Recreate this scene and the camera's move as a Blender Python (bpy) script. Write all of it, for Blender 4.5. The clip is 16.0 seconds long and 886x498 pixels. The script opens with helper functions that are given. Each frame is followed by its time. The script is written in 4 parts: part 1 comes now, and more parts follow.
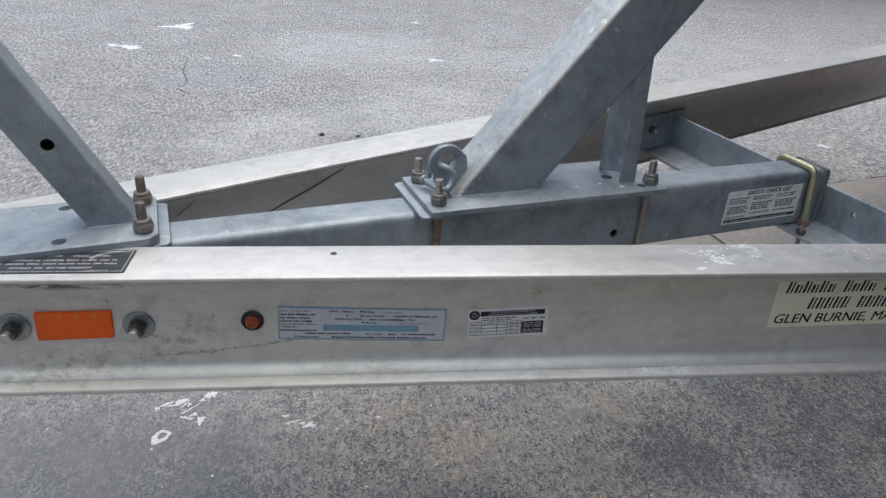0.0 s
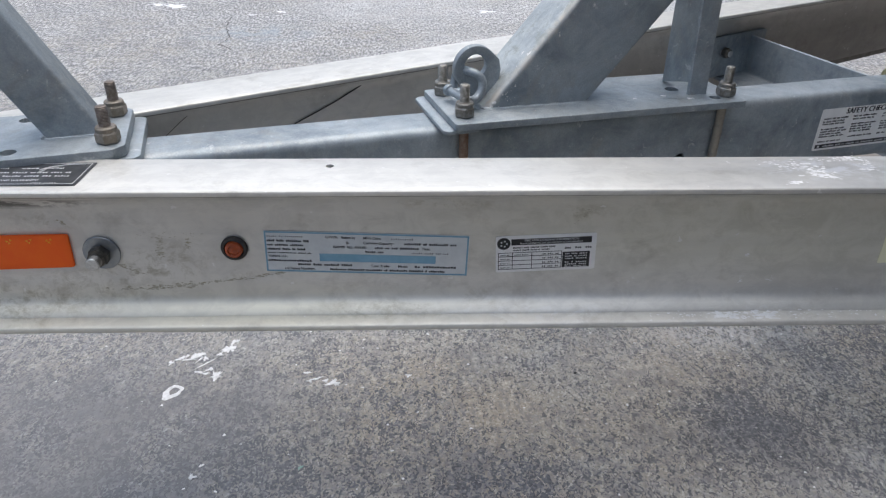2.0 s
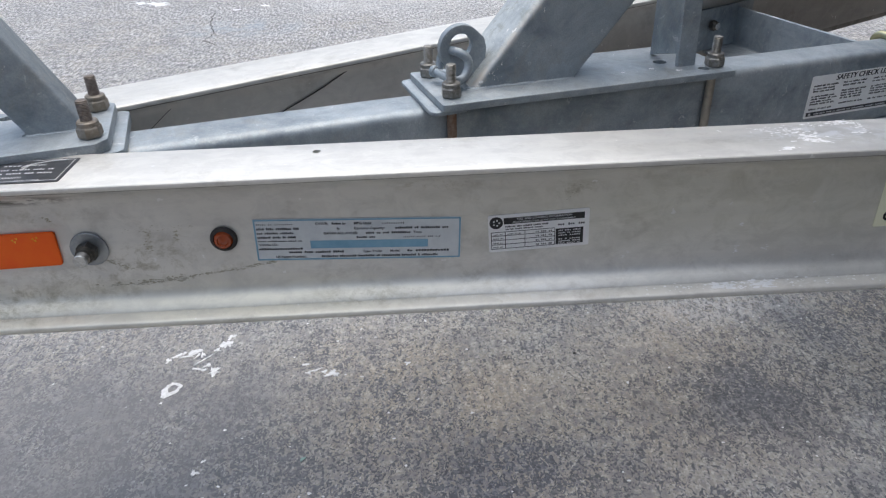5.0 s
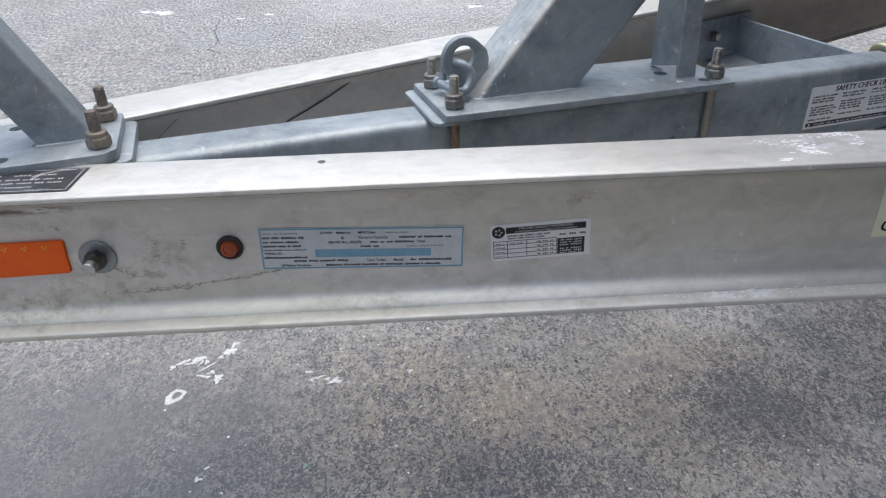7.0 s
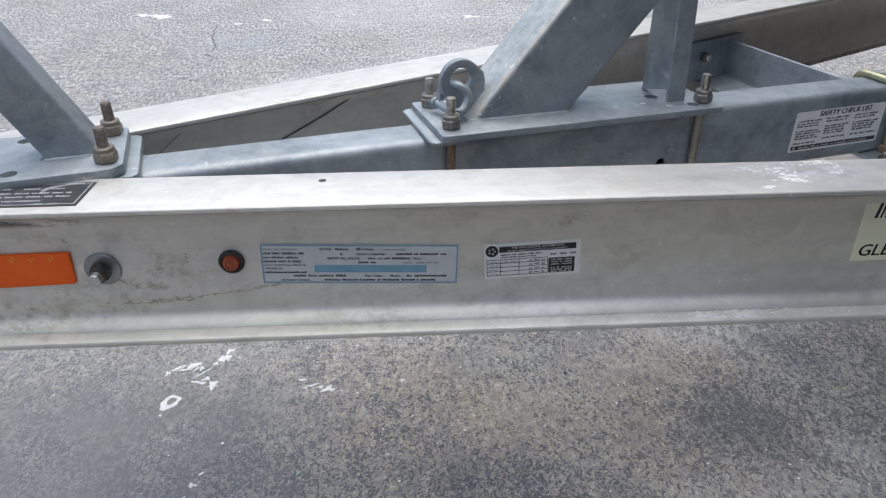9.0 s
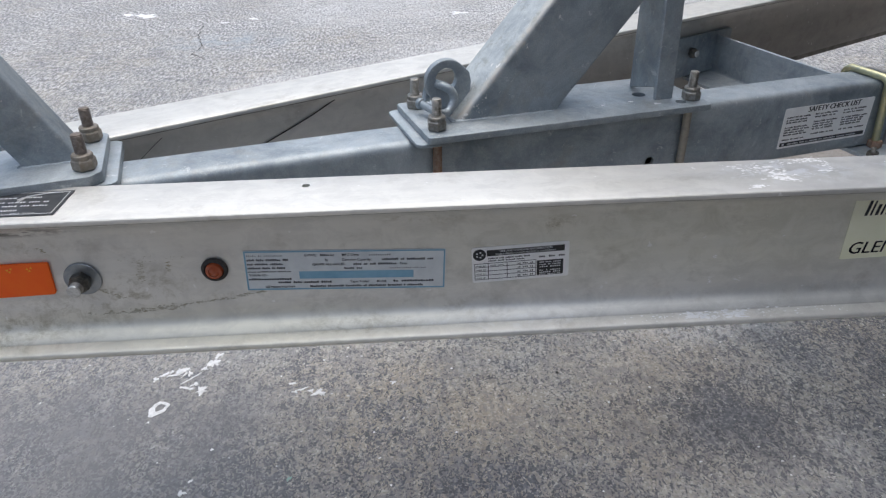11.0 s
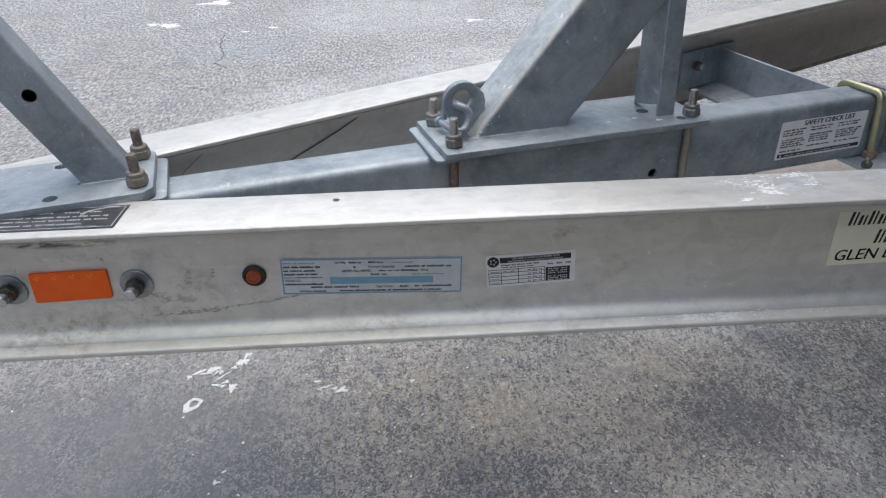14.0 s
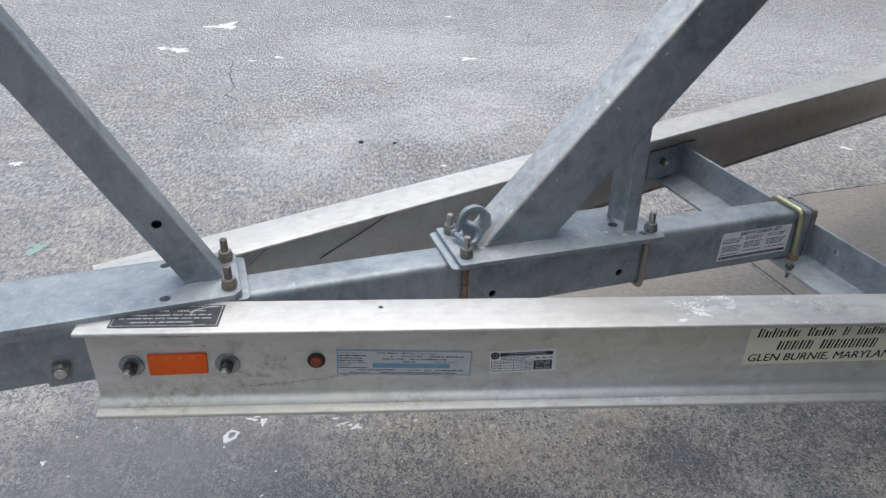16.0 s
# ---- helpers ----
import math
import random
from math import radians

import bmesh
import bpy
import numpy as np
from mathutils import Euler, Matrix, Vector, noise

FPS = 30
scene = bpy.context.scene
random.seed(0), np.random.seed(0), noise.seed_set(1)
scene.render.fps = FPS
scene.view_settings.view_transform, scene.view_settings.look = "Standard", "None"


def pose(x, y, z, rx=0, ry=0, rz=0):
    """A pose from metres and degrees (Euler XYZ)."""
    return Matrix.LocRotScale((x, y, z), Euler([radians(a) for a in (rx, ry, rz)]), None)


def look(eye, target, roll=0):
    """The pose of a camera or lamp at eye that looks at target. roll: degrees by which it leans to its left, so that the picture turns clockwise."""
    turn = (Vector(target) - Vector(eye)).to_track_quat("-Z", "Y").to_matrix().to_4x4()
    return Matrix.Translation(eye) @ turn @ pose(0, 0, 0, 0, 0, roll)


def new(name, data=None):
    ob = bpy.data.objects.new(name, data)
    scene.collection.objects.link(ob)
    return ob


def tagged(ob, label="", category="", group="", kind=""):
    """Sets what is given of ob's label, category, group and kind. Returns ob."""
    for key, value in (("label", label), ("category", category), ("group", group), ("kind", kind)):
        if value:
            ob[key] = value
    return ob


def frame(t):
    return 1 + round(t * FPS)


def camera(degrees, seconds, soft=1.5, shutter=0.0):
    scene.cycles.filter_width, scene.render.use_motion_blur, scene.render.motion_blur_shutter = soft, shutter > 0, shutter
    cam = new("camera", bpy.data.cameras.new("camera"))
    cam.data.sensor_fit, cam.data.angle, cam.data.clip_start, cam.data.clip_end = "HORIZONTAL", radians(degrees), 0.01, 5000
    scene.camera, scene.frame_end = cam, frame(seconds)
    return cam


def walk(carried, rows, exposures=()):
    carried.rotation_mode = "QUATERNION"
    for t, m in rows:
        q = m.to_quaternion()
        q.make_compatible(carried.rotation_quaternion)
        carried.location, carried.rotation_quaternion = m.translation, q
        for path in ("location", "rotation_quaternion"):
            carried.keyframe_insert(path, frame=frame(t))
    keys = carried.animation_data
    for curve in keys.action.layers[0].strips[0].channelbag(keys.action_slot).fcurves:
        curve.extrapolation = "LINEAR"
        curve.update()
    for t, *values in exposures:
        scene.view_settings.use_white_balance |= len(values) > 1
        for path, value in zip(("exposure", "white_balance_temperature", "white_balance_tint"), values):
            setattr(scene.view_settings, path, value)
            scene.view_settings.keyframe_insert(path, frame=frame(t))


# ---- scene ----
cam = camera(65.1, 16.0, 1.2, 0.1)
PATH = [
    (0, (-0.059, -0.035, 1.03), (0.162, 1.719, 0.095), 3.1),
    (0.2, (-0.032, 0.018, 0.97), (0.115, 1.757, -0.007), 2.8),
    (0.5, (-0.01, 0.059, 0.925), (0.074, 1.791, -0.071), 2.0),
    (1, (-0.001, 0.075, 0.9), (0.053, 1.798, -0.115), 1.1),
    (1.5, (-0.001, 0.078, 0.896), (0.041, 1.804, -0.114), 0.8),
    (2, (-0.003, 0.08, 0.897), (0.053, 1.805, -0.112), 0.5),
    (2.5, (-0.011, 0.077, 0.894), (0.049, 1.794, -0.129), -0.3),
    (3, (-0.016, 0.079, 0.895), (0.043, 1.78, -0.156), -0.5),
    (3.5, (-0.01, 0.082, 0.886), (0.048, 1.771, -0.184), -1.1),
    (4, (-0.004, 0.085, 0.886), (0.061, 1.775, -0.182), -1.4),
    (4.5, (-0.001, 0.088, 0.885), (0.068, 1.79, -0.162), -1.5),
    (4.7, (0.001, 0.086, 0.885), (0.068, 1.792, -0.156), -1.7),
    (6.8, (0.001, 0.075, 0.894), (0.063, 1.796, -0.122), -1.7),
    (7, (0.0, 0.075, 0.892), (0.061, 1.797, -0.124), -1.7),
    (7.5, (-0.003, 0.076, 0.894), (0.055, 1.797, -0.123), -1.8),
    (8, (-0.005, 0.076, 0.895), (0.058, 1.798, -0.119), -1.5),
    (8.5, (-0.004, 0.07, 0.901), (0.064, 1.795, -0.108), -1.2),
    (8.7, (-0.004, 0.059, 0.917), (0.074, 1.787, -0.086), -0.5),
    (10.8, (0.002, 0.072, 0.917), (0.114, 1.797, -0.088), -0.6),
    (11, (0.003, 0.073, 0.919), (0.109, 1.794, -0.094), -0.8),
    (11.5, (0.003, 0.054, 0.942), (0.095, 1.769, -0.083), -1.0),
    (12, (-0.001, 0.037, 0.949), (0.083, 1.75, -0.079), -1.2),
    (12.5, (0.001, 0.022, 0.961), (0.083, 1.738, -0.065), -1.4),
    (13, (-0.004, 0.015, 0.964), (0.075, 1.735, -0.053), -1.6),
    (13.5, (-0.004, 0.012, 0.964), (0.069, 1.736, -0.047), -1.7),
    (14, (-0.003, 0.011, 0.964), (0.06, 1.738, -0.044), -1.6),
    (14.5, (-0.001, 0.009, 0.968), (0.055, 1.737, -0.038), -1.5),
    (15, (0.0, -0.005, 1.001), (0.06, 1.722, -0.006), -0.5),
    (15.5, (-0.017, -0.046, 1.056), (0.051, 1.675, 0.041), 0.1),
    (15.7, (-0.03, -0.078, 1.104), (0.039, 1.644, 0.088), 0.2),
    (15.9, (-0.054, -0.123, 1.184), (0.032, 1.598, 0.168), 0.8),
    (16, (-0.068, -0.152, 1.236), (0.054, 1.573, 0.231), 1.6),
]
EXPOSURES = [(0, 0.28), (0.5, 0.40), (1.0, 0.46), (2.5, 0.50), (4.5, 0.54), (8.5, 0.54), (11.0, 0.49), (12.5, 0.47), (15.0, 0.47), (15.5, 0.45), (16.0, 0.39)]
walk(cam, [(t, look(eye, target, roll)) for t, eye, target, roll in PATH], EXPOSURES)

# ---- light ----
SUN_ELEVATION, SUN_AZIMUTH = 82.0, 0.0      # degrees; azimuth clockwise from +y
world = bpy.data.worlds.new("sky")
scene.world = world
world.use_nodes = True
wn = world.node_tree.nodes
sky = wn.new("ShaderNodeTexSky")
sky.sky_type, sky.sun_disc = "NISHITA", False
sky.sun_elevation, sky.sun_rotation = radians(SUN_ELEVATION), radians(SUN_AZIMUTH)
sky.dust_density, sky.ozone_density = 4.0, 1.0
wn["Background"].inputs["Strength"].default_value = 0.12
world.node_tree.links.new(sky.outputs["Color"], wn["Background"].inputs["Color"])
sun_data = bpy.data.lights.new("sun", "SUN")
sun_data.energy, sun_data.angle, sun_data.color = 1.482, radians(95), (0.95, 0.985, 0.975)
sun = new("sun", sun_data)
SUN_AT = Vector((math.sin(radians(SUN_AZIMUTH)), math.cos(radians(SUN_AZIMUTH)), math.tan(radians(SUN_ELEVATION)))) * 5
sun.matrix_basis = look(SUN_AT, (0, 0, 0))


# ---- materials ----
def material(name, base, rough=0.5, metal=0.0):
    m = bpy.data.materials.new(name)
    m.use_nodes = True
    p = m.node_tree.nodes["Principled BSDF"]
    p.inputs["Base Color"].default_value = (*base, 1)
    p.inputs["Roughness"].default_value = rough
    p.inputs["Metallic"].default_value = metal
    return m


class Net:
    """Short hand for wiring one material."""

    def __init__(self, m):
        self.t = m.node_tree
        self.p = self.t.nodes["Principled BSDF"]
        self.co = self.t.nodes.new("ShaderNodeTexCoord").outputs["Object"]

    def put(self, value, socket):
        if isinstance(value, (int, float)):
            socket.default_value = value
        elif isinstance(value, tuple):
            socket.default_value = (*value, 1) if len(value) == 3 and socket.type == "RGBA" else value
        else:
            self.t.links.new(value, socket)

    def node(self, kind, **ins):
        n = self.t.nodes.new(kind)
        for k, v in ins.items():
            self.put(v, n.inputs[k.replace("_", " ")])
        return n

    def stretch(self, s, at=(0, 0, 0), turn=(0, 0, 0)):
        n = self.node("ShaderNodeMapping", Vector=self.co)
        n.inputs["Scale"].default_value, n.inputs["Location"].default_value = s, at
        n.inputs["Rotation"].default_value = [radians(a) for a in turn]
        return n.outputs["Vector"]

    def noise(self, scale, detail=4.0, rough=0.55, vector=None, distort=0.0):
        return self.node("ShaderNodeTexNoise", Vector=vector or self.co, Scale=scale, Detail=detail, Roughness=rough,
                         Distortion=distort).outputs["Fac"]

    def cells(self, scale, what="Distance", vector=None, feature="F1"):
        n = self.node("ShaderNodeTexVoronoi", Vector=vector or self.co, Scale=scale)
        n.feature = feature
        return n.outputs[what]

    def near(self, at, size):
        """1 at a place, falling to 0 at an ellipsoid round it."""
        m = self.node("ShaderNodeMapping", Vector=self.co)
        m.vector_type = "POINT"
        m.inputs["Scale"].default_value = [1 / a for a in size]
        m.inputs["Location"].default_value = [-p / a for p, a in zip(at, size)]
        n = self.node("ShaderNodeVectorMath", Vector=m.outputs["Vector"])
        n.operation = "LENGTH"
        d = n.outputs["Value"]
        return self.ramp(d, (0.35, 1.0), (1.0, 0.0))

    def ramp(self, fac, *stops):
        n = self.node("ShaderNodeValToRGB", Fac=fac)
        e = n.color_ramp.elements
        while len(e) < len(stops):
            e.new(0.5)
        for el, (pos, c) in zip(e, stops):
            el.position = pos
            el.color = (c, c, c, 1) if isinstance(c, (int, float)) else (*c, 1)
        return n.outputs["Color"]

    def mix(self, fac, a, b, kind="MIX"):
        n = self.t.nodes.new("ShaderNodeMix")
        n.data_type, n.blend_type = "RGBA", kind
        self.put(fac, n.inputs["Factor"])
        self.put(a, n.inputs[6])
        self.put(b, n.inputs[7])
        return n.outputs[2]

    def math(self, op, a, b=0.0):
        n = self.t.nodes.new("ShaderNodeMath")
        n.operation = op
        self.put(a, n.inputs[0])
        self.put(b, n.inputs[1])
        return n.outputs[0]

    def bump(self, height, strength=0.3, distance=0.001):
        n = self.node("ShaderNodeBump", Height=height, Strength=strength, Distance=distance)
        self.put(n.outputs["Normal"], self.p.inputs["Normal"])

    def done(self, color=None, rough=None):
        if color is not None:
            self.put(color, self.p.inputs["Base Color"])
        if rough is not None:
            self.put(rough, self.p.inputs["Roughness"])


def make_aluminium():
    m = material("mill_aluminium", (0.7, 0.7, 0.68), 0.5, 0.5)
    k = Net(m)
    brushed = k.noise(60, 3, 0.6, k.stretch((0.03, 1, 1)))
    cloud = k.noise(7, 5, 0.65, k.stretch((0.5, 1, 1)))
    mottle = k.noise(38, 6, 0.72, k.stretch((0.7, 1, 1), (2, 7, 5)), 0.6)
    fine = k.noise(420, 2)
    c = k.mix(k.ramp(cloud, (0.3, 0.0), (0.75, 1.0)), (0.67, 0.66, 0.62), (0.82, 0.81, 0.77))
    c = k.mix(k.math("MULTIPLY", k.ramp(brushed, (0.35, 0.0), (0.7, 1.0)), 0.25), c, (0.52, 0.52, 0.51))
    c = k.mix(k.math("MULTIPLY", k.ramp(mottle, (0.40, 1.0), (0.56, 0.0)), 0.30), c, (0.47, 0.465, 0.45))
    grime = k.ramp(k.noise(16, 6, 0.7, k.stretch((0.8, 1, 1), (3, 1, 2))), (0.56, 0.0), (0.72, 1.0))
    c = k.mix(k.math("MULTIPLY", grime, 0.4), c, (0.30, 0.28, 0.235))
    # white oxide and brown grime where they lie on the rail
    oxide = k.ramp(k.noise(58, 8, 0.78, k.stretch((0.7, 1, 1.3), (1, 1, 3)), 0.7), (0.50, 0.0), (0.56, 1.0))
    for at, size, amount in (((0.425, 0.735, 0.607), (0.095, 0.036, 0.02), 0.75), ((0.56, 0.75, 0.607), (0.08, 0.02, 0.02), 0.5), ((0.37, 0.695, 0.452), (0.12, 0.03, 0.014), 0.25), ((0.10, 0.700, 0.452), (0.16, 0.02, 0.010), 0.35)):
        c = k.mix(k.math("MULTIPLY", k.math("MULTIPLY", k.near(at, size), oxide), amount), c, (0.88, 0.89, 0.90))
    brown = k.ramp(k.noise(70, 7, 0.78, k.stretch((0.7, 1, 0.8), (5, 2, 1)), 0.3), (0.47, 0.0), (0.64, 1.0))
    for at, size in (((-0.40, 0.70, 0.475), (0.22, 0.05, 0.022)), ((-0.30, 0.715, 0.494), (0.18, 0.02, 0.016)), ((-0.48, 0.69, 0.456), (0.12, 0.03, 0.012)),
                     ((-0.46, 0.72, 0.588), (0.14, 0.02, 0.008)), ((0.16, 0.72, 0.566), (0.05, 0.02, 0.012)), ((0.02, 0.72, 0.578), (0.06, 0.02, 0.012)),
                     ((-0.30, 0.72, 0.508), (0.05, 0.02, 0.022)), ((-0.39, 0.72, 0.560), (0.05, 0.02, 0.014)), ((-0.26, 0.72, 0.520), (0.06, 0.02, 0.020)), ((-0.285, 0.72, 0.535), (0.010, 0.02, 0.018)),
                     ((-0.05, 0.70, 0.456), (0.10, 0.03, 0.012)), ((0.06, 0.70, 0.465), (0.04, 0.03, 0.016)), ((-0.45, 0.70, 0.462), (0.14, 0.05, 0.020)), ((0.62, 0.73, 0.60), (0.10, 0.03, 0.03))):
        c = k.mix(k.math("MULTIPLY", k.math("MULTIPLY", k.near(at, size), brown), 0.60), c, (0.33, 0.305, 0.225))
    # far rail's web painted darker and browner for its shade and dull reflections
    far_web_shade = k.math("MULTIPLY", k.near((1.75, 1.0, 0.49), (1.50, 0.30, 0.112)), k.ramp(cloud, (0.30, 0.7), (0.60, 1.0)))
    c = k.mix(far_web_shade, c, k.mix(1.0, c, (0.48, 0.455, 0.435), "MULTIPLY"))
    # dull water stains, dimmer light and sky reflection painted on the rail's rear half
    dull = k.math("MULTIPLY", k.near((0.75, 0.73, 0.607), (0.75, 0.10, 0.03)), k.ramp(k.noise(9, 6, 0.66, k.stretch((0.6, 1, 1), (6, 6, 1)), 0.4), (0.34, 0.45), (0.60, 1.0)))
    c = k.mix(dull, c, k.mix(1.0, c, (0.665, 0.69, 0.73), "MULTIPLY"))
    olive = k.math("MULTIPLY", k.near((0.42, 0.72, 0.545), (0.60, 0.03, 0.075)), k.ramp(mottle, (0.36, 1.0), (0.62, 0.55)))
    c = k.mix(olive, c, k.mix(1.0, c, (0.97, 0.97, 0.885), "MULTIPLY"))
    cream = k.math("MULTIPLY", k.near((-0.30, 0.70, 0.455), (0.45, 0.07, 0.034)), k.ramp(cloud, (0.34, 0.5), (0.60, 1.0)))
    c = k.mix(cream, c, k.mix(1.0, c, (1.0, 0.985, 0.90), "MULTIPLY"))
    smear = k.ramp(k.noise(44, 6, 0.7, k.stretch((0.5, 1, 1.6), (9, 2, 4)), 0.4), (0.48, 0.0), (0.56, 1.0))
    c = k.mix(k.math("MULTIPLY", k.math("MULTIPLY", k.near((-0.43, 0.72, 0.5815), (0.12, 0.03, 0.0085)), smear), 0.85), c, (0.10, 0.095, 0.085))
    # pale specks and a dark line along the flanges' lower edges
    speck = k.ramp(k.noise(95, 2, 0.5, k.stretch((1, 1, 1), (8, 3, 4))), (0.74, 0.0), (0.76, 1.0))
    c = k.mix(k.math("MULTIPLY", speck, 0.6), c, (0.85, 0.85, 0.85))
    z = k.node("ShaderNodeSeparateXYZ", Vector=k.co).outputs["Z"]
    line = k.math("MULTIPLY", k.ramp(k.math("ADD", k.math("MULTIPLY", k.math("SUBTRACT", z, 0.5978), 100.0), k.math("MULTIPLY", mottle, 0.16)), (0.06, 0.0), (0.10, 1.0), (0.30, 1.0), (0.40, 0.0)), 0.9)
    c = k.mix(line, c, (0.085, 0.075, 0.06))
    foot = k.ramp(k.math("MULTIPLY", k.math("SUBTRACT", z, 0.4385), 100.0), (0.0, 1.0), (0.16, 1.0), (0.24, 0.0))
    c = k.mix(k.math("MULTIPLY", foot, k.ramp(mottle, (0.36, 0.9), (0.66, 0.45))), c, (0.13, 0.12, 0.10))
    k.done(c, k.mix(cloud, (0.40, 0.40, 0.40), (0.54, 0.54, 0.54)))
    k.bump(k.math("ADD", brushed, k.math("MULTIPLY", fine, 0.4)), 0.12, 0.0006)
    return m


def make_galvanised(name="galvanised_steel", light=(0.438, 0.497, 0.540), dark=(0.208, 0.250, 0.282), edge=None):
    m = material(name, light, 0.55, 0.55)
    k = Net(m)
    blotch = k.noise(9, 7, 0.68, distort=0.9)
    cloud = k.noise(34, 6, 0.70, distort=0.5)
    grey = k.node("ShaderNodeSeparateColor", Color=k.cells(150, "Color")).outputs["Red"]
    runs = k.noise(26, 4, 0.6, k.stretch((1, 1, 0.18)))
    c = k.mix(k.ramp(blotch, (0.34, 0.0), (0.66, 1.0)), dark, light)
    c = k.mix(k.math("MULTIPLY", k.ramp(cloud, (0.42, 0.0), (0.66, 1.0)), 0.45), c, (0.52, 0.55, 0.56))
    c = k.mix(k.math("MULTIPLY", grey, 0.12), c, (0.20, 0.22, 0.23))
    c = k.mix(k.math("MULTIPLY", k.ramp(runs, (0.52, 0.0), (0.75, 1.0)), 0.25), c, (0.58, 0.60, 0.61))
    flecks = k.ramp(k.noise(60, 7, 0.78, distort=0.7), (0.61, 0.0), (0.66, 1.0))
    c = k.mix(k.math("MULTIPLY", flecks, 0.6), c, (0.74, 0.76, 0.76))
    tan = k.ramp(k.noise(14, 7, 0.75, k.stretch((1, 1, 1), (1, 5, 8)), 0.8), (0.55, 0.0), (0.70, 1.0))
    c = k.mix(k.math("MULTIPLY", tan, 0.40), c, (0.36, 0.33, 0.27))
    grime = k.ramp(k.noise(19, 6, 0.7, k.stretch((1, 1, 1), (4, 9, 2))), (0.60, 0.0), (0.74, 1.0))
    c = k.mix(k.math("MULTIPLY", grime, 0.35), c, (0.20, 0.19, 0.165))
    pit = k.noise(520, 3, 0.7)
    c = k.mix(k.math("MULTIPLY", k.ramp(pit, (0.40, 1.0), (0.60, 0.0)), 0.18), c, (0.14, 0.15, 0.16))
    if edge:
        # weathered upper face, painted paler for its light too, and rubbed edge of a leaning post: its foot, slope and
        # near side
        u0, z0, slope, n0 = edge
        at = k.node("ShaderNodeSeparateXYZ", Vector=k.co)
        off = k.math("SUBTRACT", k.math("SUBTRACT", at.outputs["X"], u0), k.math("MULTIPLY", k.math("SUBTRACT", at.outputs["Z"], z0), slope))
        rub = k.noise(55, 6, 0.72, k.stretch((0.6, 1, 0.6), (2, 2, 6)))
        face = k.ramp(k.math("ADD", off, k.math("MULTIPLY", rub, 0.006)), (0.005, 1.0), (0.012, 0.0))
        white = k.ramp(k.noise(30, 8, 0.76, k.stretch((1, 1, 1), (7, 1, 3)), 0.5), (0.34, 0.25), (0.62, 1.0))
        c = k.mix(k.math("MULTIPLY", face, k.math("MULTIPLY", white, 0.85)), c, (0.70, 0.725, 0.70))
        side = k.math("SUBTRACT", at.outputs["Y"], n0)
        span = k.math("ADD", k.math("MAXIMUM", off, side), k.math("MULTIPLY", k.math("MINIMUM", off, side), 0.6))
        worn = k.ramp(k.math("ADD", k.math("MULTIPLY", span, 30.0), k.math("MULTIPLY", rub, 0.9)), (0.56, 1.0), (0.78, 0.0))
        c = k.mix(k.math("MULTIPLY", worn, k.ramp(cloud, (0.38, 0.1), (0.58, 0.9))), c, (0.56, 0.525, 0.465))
        chips = k.ramp(k.noise(75, 5, 0.62, k.stretch((1, 1, 1), (3, 4, 9)), 0.4), (0.64, 0.0), (0.67, 1.0))
        rim = k.ramp(k.math("MULTIPLY", span, 22.0), (0.55, 1.0), (0.95, 0.0))
        c = k.mix(k.math("MULTIPLY", chips, rim), c, (0.82, 0.81, 0.78))
        lichen = k.ramp(k.noise(46, 8, 0.8, k.stretch((1, 1, 1), (5, 8, 2)), 0.6), (0.53, 0.0), (0.62, 1.0))
        c = k.mix(k.math("MULTIPLY", k.math("MULTIPLY", face, lichen), 0.6), c, (0.36, 0.37, 0.33))
    k.done(c, k.mix(blotch, (0.45, 0.45, 0.45), (0.60, 0.60, 0.60)))
    k.bump(k.math("ADD", k.math("ADD", k.noise(240, 3), k.math("MULTIPLY", pit, 0.5)), k.math("ADD", k.math("MULTIPLY", blotch, 2.0), cloud)), 0.22, 0.0009)
    return m


